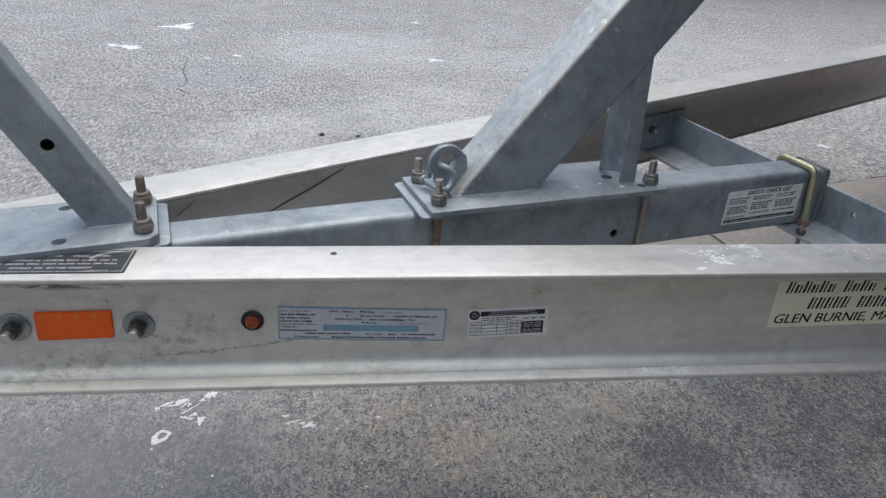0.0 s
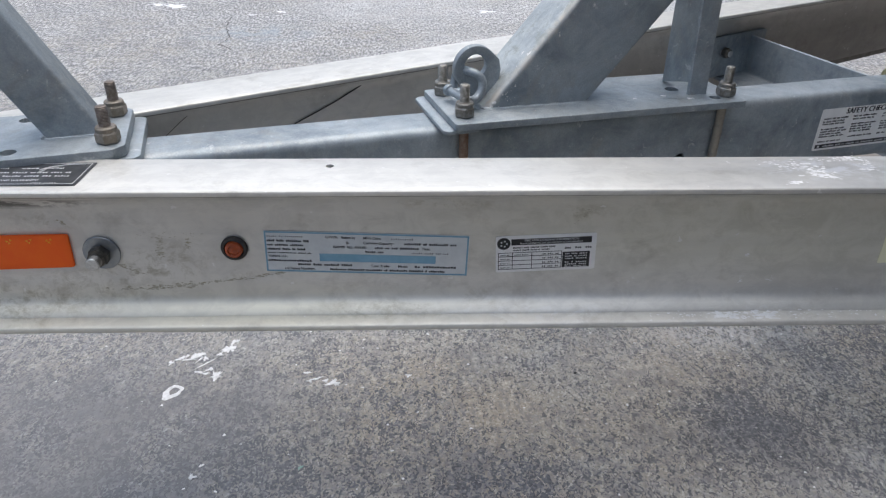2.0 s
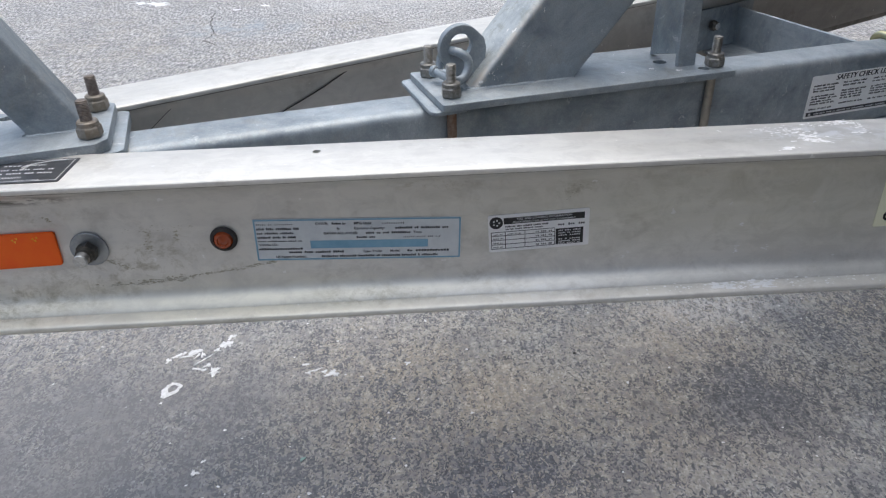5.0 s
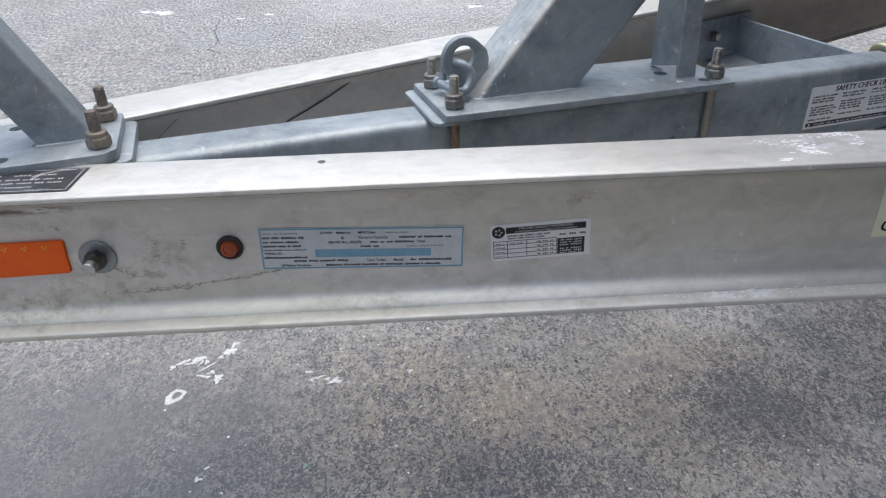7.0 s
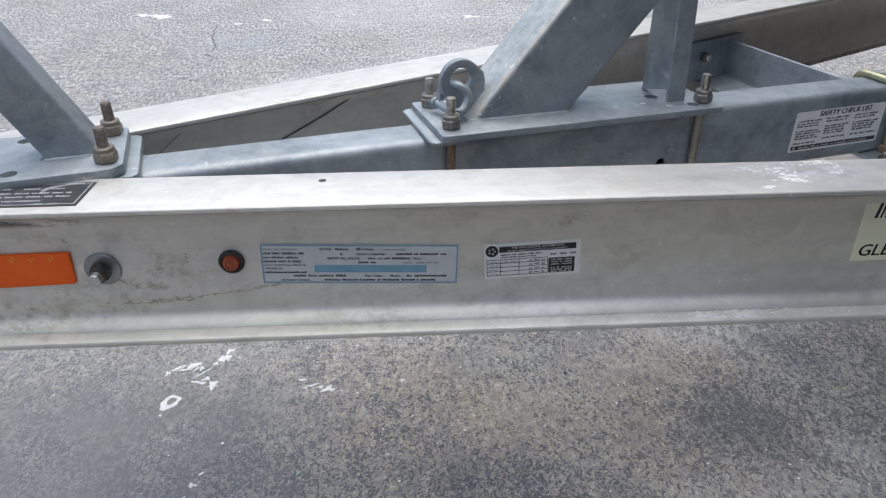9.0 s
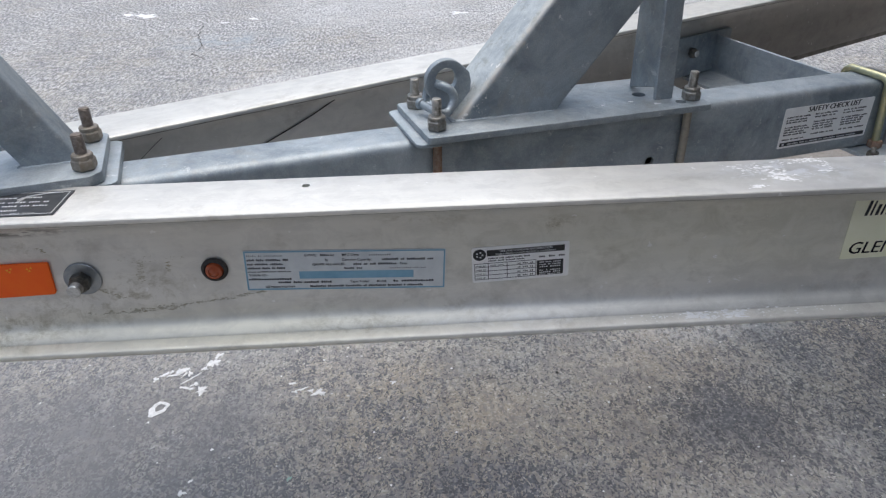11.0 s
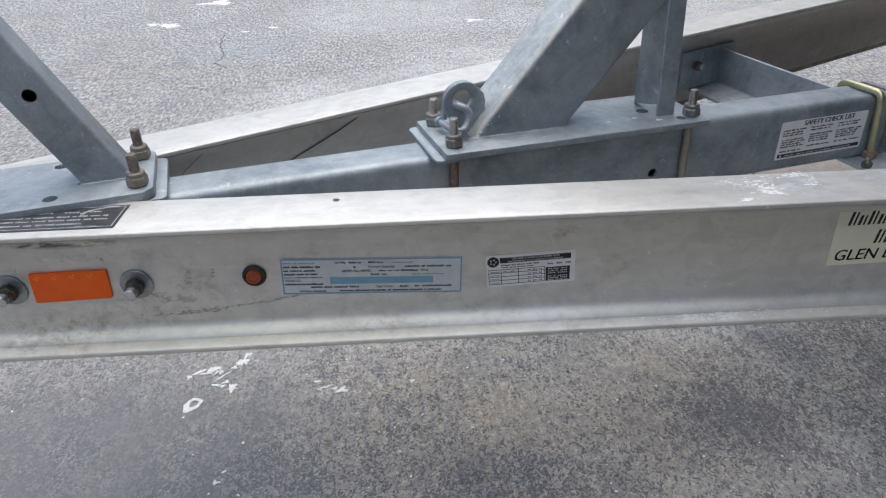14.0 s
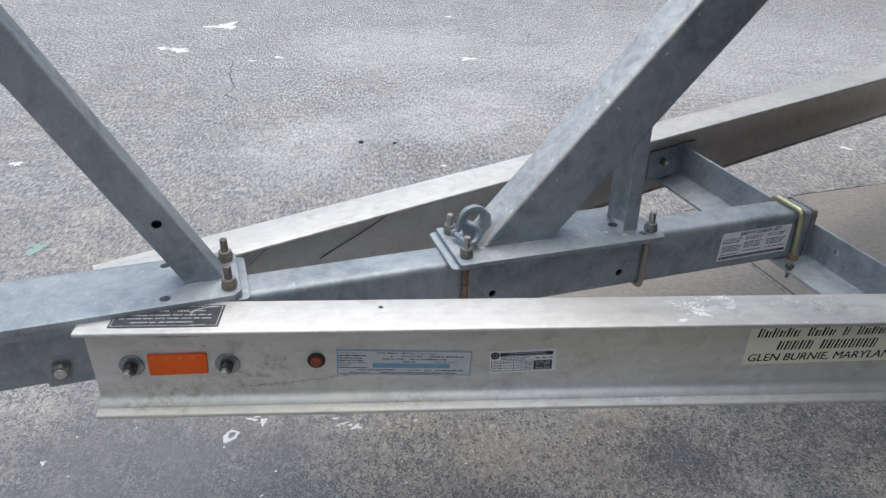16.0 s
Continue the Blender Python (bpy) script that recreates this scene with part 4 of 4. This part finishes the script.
for i, (path, spread, size, count) in enumerate((
        ([(0.386, 0.752), (0.398, 0.744), (0.406, 0.730), (0.414, 0.716)], 0.0085, 0.0060, 56), ([(0.398, 0.726), (0.420, 0.708)], 0.0070, 0.0045, 34), ([(0.366, 0.700), (0.381, 0.704)], 0.0034, 0.0045, 18),
        ([(0.455, 0.768), (0.466, 0.757), (0.467, 0.730)], 0.0055, 0.0056, 44), ([(0.42, 0.758), (0.452, 0.762)], 0.0070, 0.0036, 36), ([(0.36, 0.755), (0.39, 0.735)], 0.0070, 0.0030, 36),
        ([(0.54, 0.752), (0.62, 0.740)], 0.0120, 0.0030, 30))):
    flecks("oxide_crust", path, spread, size, count, 70 + i, OXIDE, on_top)
for i, (path, spread, size, count) in enumerate((([(0.322, 0.6975), (0.348, 0.6955), (0.384, 0.6975)], 0.0060, 0.0060, 70), ([(0.25, 0.6965), (0.33, 0.6960)], 0.0080, 0.0026, 40), ([(0.40, 0.6960), (0.52, 0.6970)], 0.0080, 0.0026, 36))):
    flecks("oxide_crust", path, spread, size, count, 80 + i, OXIDE, on_lip)
for i, (path, count) in enumerate((([(0.3492, 0.486), (0.3480, 0.478)], 8), ([(0.3819, 0.484), (0.382, 0.480)], 6), ([(0.350, 0.515), (0.350, 0.509)], 6))):
    flecks("oxide_crust", path, 0.0016, 0.0028, count, 90 + i, OXIDE, on_web)

# ---- reflector and marker light ----
f = plane_on_web(-0.4635, 0.5028, 0.8, lift=0.0005)
bm = bmesh.new()
o = rounded([(0, 0), (0.0905, 0.0015), (0.093, 0.0405), (0.0025, 0.0405)], 0.003)
extrude(bm, o, "z", 0, 0.0032)
edges = [e for e in bm.edges if min(v.co.z for v in e.verts) > 0.003]
bmesh.ops.bevel(bm, geom=edges, offset=0.001, segments=2, affect="EDGES", profile=0.5)
reflector = part("reflector", bm, ORANGE, trailer, "orange rectangular reflector", f)
# small pale facets stand in for bright glints of the reflector's prisms
for i in range(4):
    bm = bmesh.new()
    for dx, dy in ((0, 0), (0.0042, 0.0014), (0.0020, -0.0022)):
        bmesh.ops.create_cone(bm, cap_ends=True, segments=3, radius1=0.0025, radius2=0.0003, depth=0.0010,
                              matrix=Matrix.Translation((0.009 + i * 0.0205 + dx, 0.0345 + dy, 0.0034)) @ Matrix.Rotation(0.6 * i, 4, "Z"))
    part("painted_glints", bm, GLINT, reflector, "", f, 0)

f = plane_on_web(-0.2025, 0.5265, 0, lift=0.0003)
bm = bmesh.new()
lathe(bm, [(0.0140, 0), (0.0142, 0.002), (0.0130, 0.0042), (0.0105, 0.0050), (0.0098, 0.0030)], 28)
light = part("marker_light", bm, RUBBER, trailer, "round amber side marker in a black grommet", f)
bm = bmesh.new()
lathe(bm, [(0.0098, 0.0028), (0.0096, 0.0052), (0.0084, 0.0072), (0.0058, 0.0078), (0.0050, 0.0066), (0.0030, 0.0072), (0.0012, 0.0080)], 28)
part("lens", bm, AMBER, light, "amber lens", f)


# ---- labels ----
rng = random.Random(7)


def label_on(name, f, w, h, mat, label, r=0.0015):
    bm = bmesh.new()
    sheet(bm, w, h, 0.0005, r)
    return part(name, bm, mat, trailer, label, f, 0)


def ink(name, parent, f, build, mat, lift=0.0008):
    bm = bmesh.new()
    build(bm)
    return part(name, bm, mat, parent, "", f @ Matrix.Translation((0, 0, lift)), 0)


# certificate label: pale paper with a blue border and a blue field
W, H = 0.2165, 0.0502
f = plane_on_web(-0.1722, 0.4972, -2.2, lift=0.0004)
cert = label_on("certificate_label", f, W, H, PAPER, "pale certification label with blue border and field")


def blue_print(bm):
    t = 0.0017
    for x, y, w, h in ((0.0006, 0.0006, W - 0.0012, t), (0.0006, H - 0.0006 - t, W - 0.0012, t), (0.0006, 0.0006 + t, t, H - 0.0012 - 2 * t),
                       (W - 0.0006 - t, 0.0006 + t, t, H - 0.0012 - 2 * t)):
        add_rect(bm, x, y, w, h)
    add_rect(bm, 0.0575, 0.0145, 0.124, 0.0095)


def cert_print(bm):
    s = 0.0050
    for text, x, y, size in (("GVWR:", 0.064, 0.0428, s), ("kg", 0.092, 0.0428, s), ("MFG Date:", 0.104, 0.0428, s), ("lb", 0.086, 0.0365, s),
                             ("Carrying Capacity:", 0.104, 0.0368, s), ("GAWR ALL AXLES:", 0.072, 0.0312, s), ("Tires", 0.166, 0.0312, s),
                             ("Vehicle I.D.:", 0.004, 0.0185, 0.0048), ("Type: Trailer", 0.112, 0.0088, 0.0046), ("Model:", 0.141, 0.0088, 0.0046),
                             ("US Patent Numbers", 0.020, 0.0034, 0.0046)):
        add_mesh(bm, letters(text, size * 0.86, 0.00008), (x, y))
    for x, y, w, words, h in ((0.003, 0.0372, 0.044, (4, 4, 8, 3), 0.0030), (0.003, 0.0322, 0.038, (3, 7, 7), 0.0026), (0.003, 0.0272, 0.040, (8, 5, 2, 5), 0.0028),
                              (0.003, 0.0232, 0.046, (6, 14, 6, 3), 0.0016), (0.003, 0.0132, 0.046, (17,), 0.0028), (0.081, 0.0428, 0.010, (5,), 0.0030),
                              (0.147, 0.0368, 0.056, (8, 2, 9, 3), 0.0030), (0.116, 0.0312, 0.047, (4, 2, 3, 9), 0.0028), (0.106, 0.0262, 0.020, (5, 3), 0.0026),
                              (0.034, 0.0088, 0.058, (6, 4, 7, 5), 0.0030), (0.159, 0.0088, 0.045, (2, 12), 0.0028), (0.068, 0.0034, 0.124, (9, 9, 9, 2, 10, 8, 1, 9), 0.0028)):
        add_bars(bm, x, y + h * 0.05, w, h * 0.9, words, rng, 0, 0.76)
    for x, y, w, h, words in ((0.133, 0.0428, 0.024, 0.0022, (10,)), (0.003, 0.0430, 0.038, 0.0018, (5, 2, 9)), (0.155, 0.0262, 0.040, 0.0018, (6, 5, 3, 3))):
        add_bars(bm, x, y, w, h, words, rng, 0, 0.4)


ink("blue_print", cert, f, blue_print, BLUE)
ink("printing", cert, f, cert_print, THIN_INK, 0.0009)

# tyre and loading label
W2, H2 = 0.1078, 0.0450
f2 = plane_on_web(0.0755, 0.4928, 2.3, lift=0.0004)
tyre = label_on("tyre_label", f2, W2, H2, WHITE_LABEL, "white tyre loading label with black header", 0.0025)


def tyre_black(bm):
    add_rect(bm, 0.0165, 0.0335, 0.0860, 0.0075)
    add_rect(bm, 0.0720, 0.0035, 0.0295, 0.0195)
    lathe(bm, [(0.0072, 0), (0.0072, 0.00012)], 24, Matrix.Translation((0.0085, 0.0358, -0.00006)))
    t = 0.0007
    for y in (0.0035, 0.0088, 0.0141, 0.0194, 0.0240):
        add_rect(bm, 0.0025, y, 0.0685, t)
    for x in (0.0025, 0.0175, 0.0385, 0.0706):
        add_rect(bm, x, 0.0035, t, 0.0209)
    for i, y in enumerate((0.0050, 0.0103, 0.0156, 0.0206)):
        add_bars(bm, 0.0045, y, 0.0105, 0.0016, (6, 3), rng, 0, 0.5)
        if i == 3:
            add_bars(bm, 0.0200, y, 0.0150, 0.0016, (5, 5), rng, 0, 0.5)
        add_bars(bm, 0.0500, y, 0.0180, 0.0020, (2, 3, 2), rng, 0, 0.6)
    add_bars(bm, 0.0180, 0.0295, 0.046, 0.0020, (8, 4, 7, 6, 5), rng)
    add_bars(bm, 0.0180, 0.0265, 0.040, 0.0018, (6, 5, 7, 6), rng)
    for x in (0.074, 0.085, 0.096):
        add_bars(bm, x, 0.0268, 0.007, 0.0026, (3,), rng)


def tyre_white(bm):
    add_mesh(bm, letters("TIRE AND LOADING INFORMATION", 0.0036, 0.00006, align="CENTER"), (0.0595, 0.0380))
    add_mesh(bm, letters("RENSEIGNEMENTS SUR LES PNEUS ET LE CHARGEMENT", 0.0027, 0.00004, align="CENTER"), (0.0595, 0.0346))
    for y, words in ((0.0200, (3, 4, 5)), (0.0170, (5, 2, 6)), (0.0140, (4, 5)), (0.0095, (2, 1, 5)), (0.0068, (6, 4)), (0.0042, (4, 5, 2))):
        add_bars(bm, 0.0745, y, 0.0240, 0.0016, words, rng)
    for i in range(5):
        a = 2 * math.pi * i / 5
        add_rect(bm, 0.0085 + 0.0032 * math.cos(a) - 0.0009, 0.0358 + 0.0032 * math.sin(a) - 0.0009, 0.0018, 0.0018)


ink("black_print", tyre, f2, tyre_black, INK)
ink("white_print", tyre, f2, tyre_white, SILVER_INK, 0.0012)

# dealer sticker: cream with black print
f3 = plane_on_web(0.4965, 0.5012, 1.2, lift=0.0004)
W3, H3 = 0.290, 0.0775
dealer = label_on("dealer_sticker", f3, W3, H3, CREAM, "cream dealer sticker with black print")


def dealer_print(bm):
    for y, h, x, w, words, lean in ((0.0555, 0.0185, 0.012, 0.250, (6, 4, 1, 7), 0.16), (0.0290, 0.0190, 0.050, 0.170, (5, 8), 0.18)):
        step = w / (sum(words) + len(words) - 1)
        for n in words:
            for i in range(n):
                # two thin bars for each sign
                hh = h * (1.0 if i == 0 or rng.random() < 0.25 or y < 0.05 else 0.72)
                add_rect(bm, x + step * 0.12, y, step * 0.30, hh, lean)
                add_rect(bm, x + step * 0.64, y, step * 0.20, hh * 0.96, lean)
                x += step
            x += step
    for shift in (0.0, 0.0006):
        add_mesh(bm, letters("GLEN BURNIE, MARYLAND", 0.0218, 0.0, 0.16), (0.0058 + shift, 0.0068))


ink("printing", dealer, f3, dealer_print, INK)

# black notice on the near rail's top
W4, H4 = 0.162, 0.0560
f4 = Matrix.Translation((-0.503, 0.7020, 0.6073))
notice = label_on("warning_label", f4, W4, H4, BLACK_LABEL, "black notice with silver print and border", 0.001)


def notice_print(bm):
    t = 0.0009
    for x, y, w, h in ((0.003, 0.003, W4 - 0.006, t), (0.003, H4 - 0.003 - t, W4 - 0.006, t), (0.003, 0.003 + t, t, H4 - 0.006 - 2 * t),
                       (W4 - 0.003 - t, 0.003 + t, t, H4 - 0.006 - 2 * t)):
        add_rect(bm, x, y, w, h)
    for y, x, w, words in ((0.0395, 0.012, 0.030, (3, 5)), (0.0395, 0.092, 0.018, (4,)), (0.0290, 0.024, 0.122, (9, 2, 8, 5, 2, 3, 4, 2)),
                           (0.0205, 0.010, 0.138, (3, 7, 5, 5, 6, 5, 3, 5)), (0.0105, 0.030, 0.038, (8, 3)), (0.0050, 0.118, 0.024, (4, 5))):
        add_bars(bm, x, y, w, 0.0030 if y > 0.006 else 0.0012, words, rng, 0.0, 0.72)
    for text, x, y in (("DESIGNED FOR", 0.048, 0.0395), ("LOADING", 0.114, 0.0395), ("MAY VOID WARRANTY!", 0.072, 0.0105)):
        add_mesh(bm, letters(text, 0.0046, 0.00016), (x, y))


ink("printing", notice, f4, notice_print, SILVER_INK)
bm = bmesh.new()
sweep(bm, [(0.112, 0.036, 0.001), (0.122, 0.044, 0.001), (0.138, 0.050, 0.001), (0.152, 0.0505, 0.001)], 0.0008, 6)
sweep(bm, [(0.119, 0.044, 0.001), (0.117, 0.036, 0.001), (0.113, 0.029, 0.001)], 0.0006, 6)
part("scratch", bm, SILVER_INK, notice, "pale scratch", f4, 60)

# safety label on the tongue's side
f5 = TONGUE @ Matrix.Translation((0.8585, TN - 0.0004, 0.4918)) @ Matrix.Rotation(radians(90), 4, "X") @ Matrix.Rotation(radians(-0.4), 4, "Z")
W5, H5 = 0.1795, 0.0662
safety = label_on("safety_label", f5, W5, H5, WHITE_LABEL, "white safety check list label with black print", 0.003)


def safety_print(bm):
    for shift in (0.0, 0.0005, 0.0010):
        add_mesh(bm, letters("SAFETY CHECK LIST", 0.0118, 0.0, 0.10, "CENTER"), (0.0975 + shift, 0.0564))
    add_rect(bm, 0.004, 0.0035, W5 - 0.008, 0.0062)
    for x, w, rows in ((0.006, 0.050, 10), (0.062, 0.050, 9), (0.119, 0.053, 9)):
        for i in range(rows):
            if (i + int(x * 100)) % 5 == 3:
                continue
            words = [rng.randint(2, 7) for _ in range(4)]
            add_bars(bm, x, 0.0490 - i * 0.0040 + (0.0006 if i == 0 else 0), w * rng.uniform(0.78, 1.0), 0.0026, words, rng, 0, 0.82)


def safety_reversed(bm):
    add_bars(bm, 0.018, 0.0052, 0.140, 0.0026, (9, 4, 2, 7, 3, 10, 7, 8), rng)
    add_rect(bm, 0.008, 0.0048, 0.004, 0.0035)


ink("printing", safety, f5, safety_print, THIN_INK)
ink("reversed_printing", safety, f5, safety_reversed, SILVER_INK, 0.0012)

# ---- splashes on the ground ----
def splash(at, w, h, turn, mat, label, seed, ring=False):
    g = random.Random(seed)
    bm = bmesh.new()
    o = blob(g, w, h)
    if ring:
        o = blob(g, w, h, 26, 0.09)
        extrude(bm, o, "z", -0.001, 0.0007, [(x * 0.52, y * 0.48 + h * 0.10) for x, y in o])
    else:
        extrude(bm, [(x * q, y * q) for (x, y), q in ((p, g.uniform(0.62, 1.12)) for p in blob(g, w, h, 54, 0.40))], "z", -0.001, 0.0006 + 0.00007 * (seed % 17))
    ob = part("paint_splash", bm, mat, None, "", Matrix.Translation((*at, 0)) @ Matrix.Rotation(radians(turn), 4, "Z"), 0)
    return tagged(ob, label, "paint splash", group="splashes on the asphalt")


WHITE_SPLASH = "dried white paint splash on the asphalt"
splash((-0.478, 1.086), 0.030, 0.042, -32, WHITE_PAINT, "ring-shaped dried white splash on the asphalt", 1, True)
for i, (x, y, w, h, turn) in enumerate(((-0.397, 1.222, 0.022, 0.030, 10), (-0.392, 1.245, 0.018, 0.012, 40), (-0.404, 1.139, 0.024, 0.020, 15), (-0.455, 1.202, 0.030, 0.012, -20),
                                        (-0.488, 1.192, 0.016, 0.012, 20), (-0.432, 1.176, 0.038, 0.006, 42), (-0.428, 1.145, 0.022, 0.006, -10), (-0.470, 1.188, 0.026, 0.007, 15),
                                        (-0.502, 1.178, 0.010, 0.014, 0), (-0.448, 1.188, 0.020, 0.005, 60), (-0.174, 1.113, 0.024, 0.017, 0), (-0.206, 1.126, 0.022, 0.006, 25),
                                        (-0.220, 1.118, 0.012, 0.006, -30),
                                        (-0.462, 1.196, 0.012, 0.016, 30), (-0.446, 1.206, 0.014, 0.008, 0), (-0.438, 1.192, 0.009, 0.015, 10), (-0.476, 1.200, 0.010, 0.009, 0),
                                        (-0.420, 1.158, 0.014, 0.010, 20), (-0.440, 1.150, 0.018, 0.007, 5), (-0.412, 1.205, 0.010, 0.012, 0), (-0.190, 1.120, 0.010, 0.010, 0))):
    splash((x - 0.004, y - 0.007), w, h, turn, WHITE_PAINT, WHITE_SPLASH, 20 + i)
splash((-1.546, 4.656), 0.15, 0.10, 5, DUST, WHITE_SPLASH, 10)
splash((-1.669, 4.705), 0.08, 0.07, 5, DUST, WHITE_SPLASH, 11)
splash((-1.400, 5.38), 0.20, 0.20, -10, DUST, WHITE_SPLASH, 12)
splash((0.394, 4.509), 0.10, 0.08, 0, DUST, WHITE_SPLASH, 13)
splash((2.12, 2.918), 0.05, 0.04, 0, DUST, WHITE_SPLASH, 14)
for i, (x, y, w, h) in enumerate(((0.127, 2.708, 0.026, 0.018), (0.344, 5.83, 0.07, 0.05), (-0.862, 4.50, 0.05, 0.05), (-1.017, 4.41, 0.04, 0.04), (-1.725, 2.73, 0.04, 0.05), (1.02, 2.20, 0.03, 0.025),
                                  (-0.883, 1.015, 0.014, 0.012), (-0.384, 0.881, 0.012, 0.010), (-0.375, 0.906, 0.008, 0.006), (-0.232, 1.138, 0.010, 0.010), (-0.034, 1.125, 0.010, 0.009))):
    splash((x, y), w, h, 20 * i, DUST if y > 2 else WHITE_PAINT, WHITE_SPLASH, 60 + i)
splash((-1.32, 1.99), 0.075, 0.06, 20, GREEN_PAINT, "faded green paint splash on the asphalt", 15)
splash((-0.21, 0.897), 0.009, 0.008, 0, GREEN_PAINT, "small green paint spot on the asphalt", 16)

def pebble(at, size, seed):
    """A small dark stone lying on the ground."""
    g = random.Random(seed)
    bm = bmesh.new()
    bmesh.ops.create_icosphere(bm, subdivisions=2, radius=size / 2)
    for v in bm.verts:
        v.co *= g.uniform(0.85, 1.1)
        v.co.z = max(v.co.z * 0.7, -size * 0.2) + size * 0.2
    ob = part("pebble", bm, TAR, None, "", Matrix.Translation((*at, 0)), 60)
    return tagged(ob, "small dark stone lying on the asphalt", "pebble", group="pebbles on the asphalt")


TAR = make_speckled("dark_crack", (0.05, 0.05, 0.05), (0.09, 0.088, 0.085), 60, 0.9)
for i, (x, y, size) in enumerate(((-0.252, 2.981, 0.024), (-0.091, 2.972, 0.018), (0.293, 1.126, 0.006))):
    pebble((x, y), size, 80 + i)

# small pale specks that nobody could count
g = random.Random(31)
bm = bmesh.new()
for _ in range(520):
    y = 0.75 + 4.6 * g.random() ** 1.6
    x = g.uniform(-0.75, 1.0) * (0.6 + 0.55 * y)
    r = g.uniform(0.0010, 0.0030) * (0.7 + 0.35 * y)
    o = blob(g, r * 2, r * 2 * g.uniform(0.5, 1.2), 7, 0.3)
    vs = [bm.verts.new((x + px, y + py, 0.0012)) for px, py in o]
    bm.faces.new(vs)
specks = part("paint_specks", bm, WHITE_PAINT, None, smooth=0)
tagged(specks, "tiny white paint specks scattered over the asphalt", "paint specks", kind="stuff")

# cracks and the joint along the slab, thin dark fillings in the ground


def crack(path, width, seed):
    g = random.Random(seed)
    pts = []
    for a, b in zip(path, path[1:]):
        n = max(2, int((Vector(b) - Vector(a)).length / 0.03))
        pts += [Vector(a).lerp(Vector(b), i / n) + Vector((g.uniform(-1, 1), g.uniform(-1, 1))) * 0.006 for i in range(n)]
    pts.append(Vector(path[-1]))
    bm = bmesh.new()
    rows = []
    for i, p in enumerate(pts):
        d = (pts[min(i + 1, len(pts) - 1)] - pts[max(i - 1, 0)]).normalized()
        w = width * g.uniform(0.4, 1.0) / 2 * (1 if 0 < i < len(pts) - 1 else 0.2)
        rows.append((bm.verts.new((p.x - d.y * w, p.y + d.x * w, 0.001)), bm.verts.new((p.x + d.y * w, p.y - d.x * w, 0.001))))
    for a, b in zip(rows, rows[1:]):
        bm.faces.new((a[0], a[1], b[1], b[0]))
    part("crack", bm, TAR, ground, "", None, 0)


crack([(-1.13, 4.36), (-1.10, 4.10), (-1.02, 3.86), (-1.04, 3.70), (-0.93, 3.56)], 0.008, 1)
crack([(1.06, 2.252), (1.56, 2.380), (2.1, 2.522), (3.2, 2.80), (5.0, 3.26)], 0.020, 2)
crack([(1.052, 2.240), (1.100, 2.05), (1.150, 1.80), (1.226, 1.46), (1.40, 0.8)], 0.018, 3)
for i, path in enumerate(([(0.90, 5.62), (0.93, 5.25), (0.866, 4.94)], [(0.526, 4.99), (0.86, 4.95), (1.153, 4.98), (1.6, 4.93)], [(0.458, 3.00), (0.54, 2.97), (0.70, 2.95)],
                          [(0.070, 3.23), (0.115, 3.18)], [(0.74, 4.03), (0.89, 4.02)], [(-1.09, 6.05), (-0.95, 6.00)], [(0.99, 3.9), (1.10, 3.75), (1.08, 3.6)])):
    crack(path, 0.006, 10 + i)

# timber that carries the frame's ends
TIMBER = make_speckled("weathered_timber", (0.20, 0.155, 0.11), (0.27, 0.22, 0.165), 30, 0.85, 0.0, 0.4)


def timber_stack(at, turn, height):
    stack = thing("timber_stack", (*at, 0), "weathered timber blocks stacked under the trailer frame", "timber stack", "timber stacks under the trailer")
    n = 5
    h = height / n
    for i in range(n):
        bm = bmesh.new()
        extrude(bm, box_outline(-0.15, -0.07, 0.15, 0.07, 0.004, 2), "z", 0.0005, h - 0.0005)
        part("block", bm, TIMBER, stack, "", Matrix.Translation((*at, i * h)) @ Matrix.Rotation(radians(turn + (90 if i % 2 else 0)), 4, "Z"))


timber_stack((1.55, 0.729), 0, 0.4390)
timber_stack((2.42, 2.60), 30.55, 0.4425)
timber_stack((-1.30, 0.577), 15.6, 0.479)
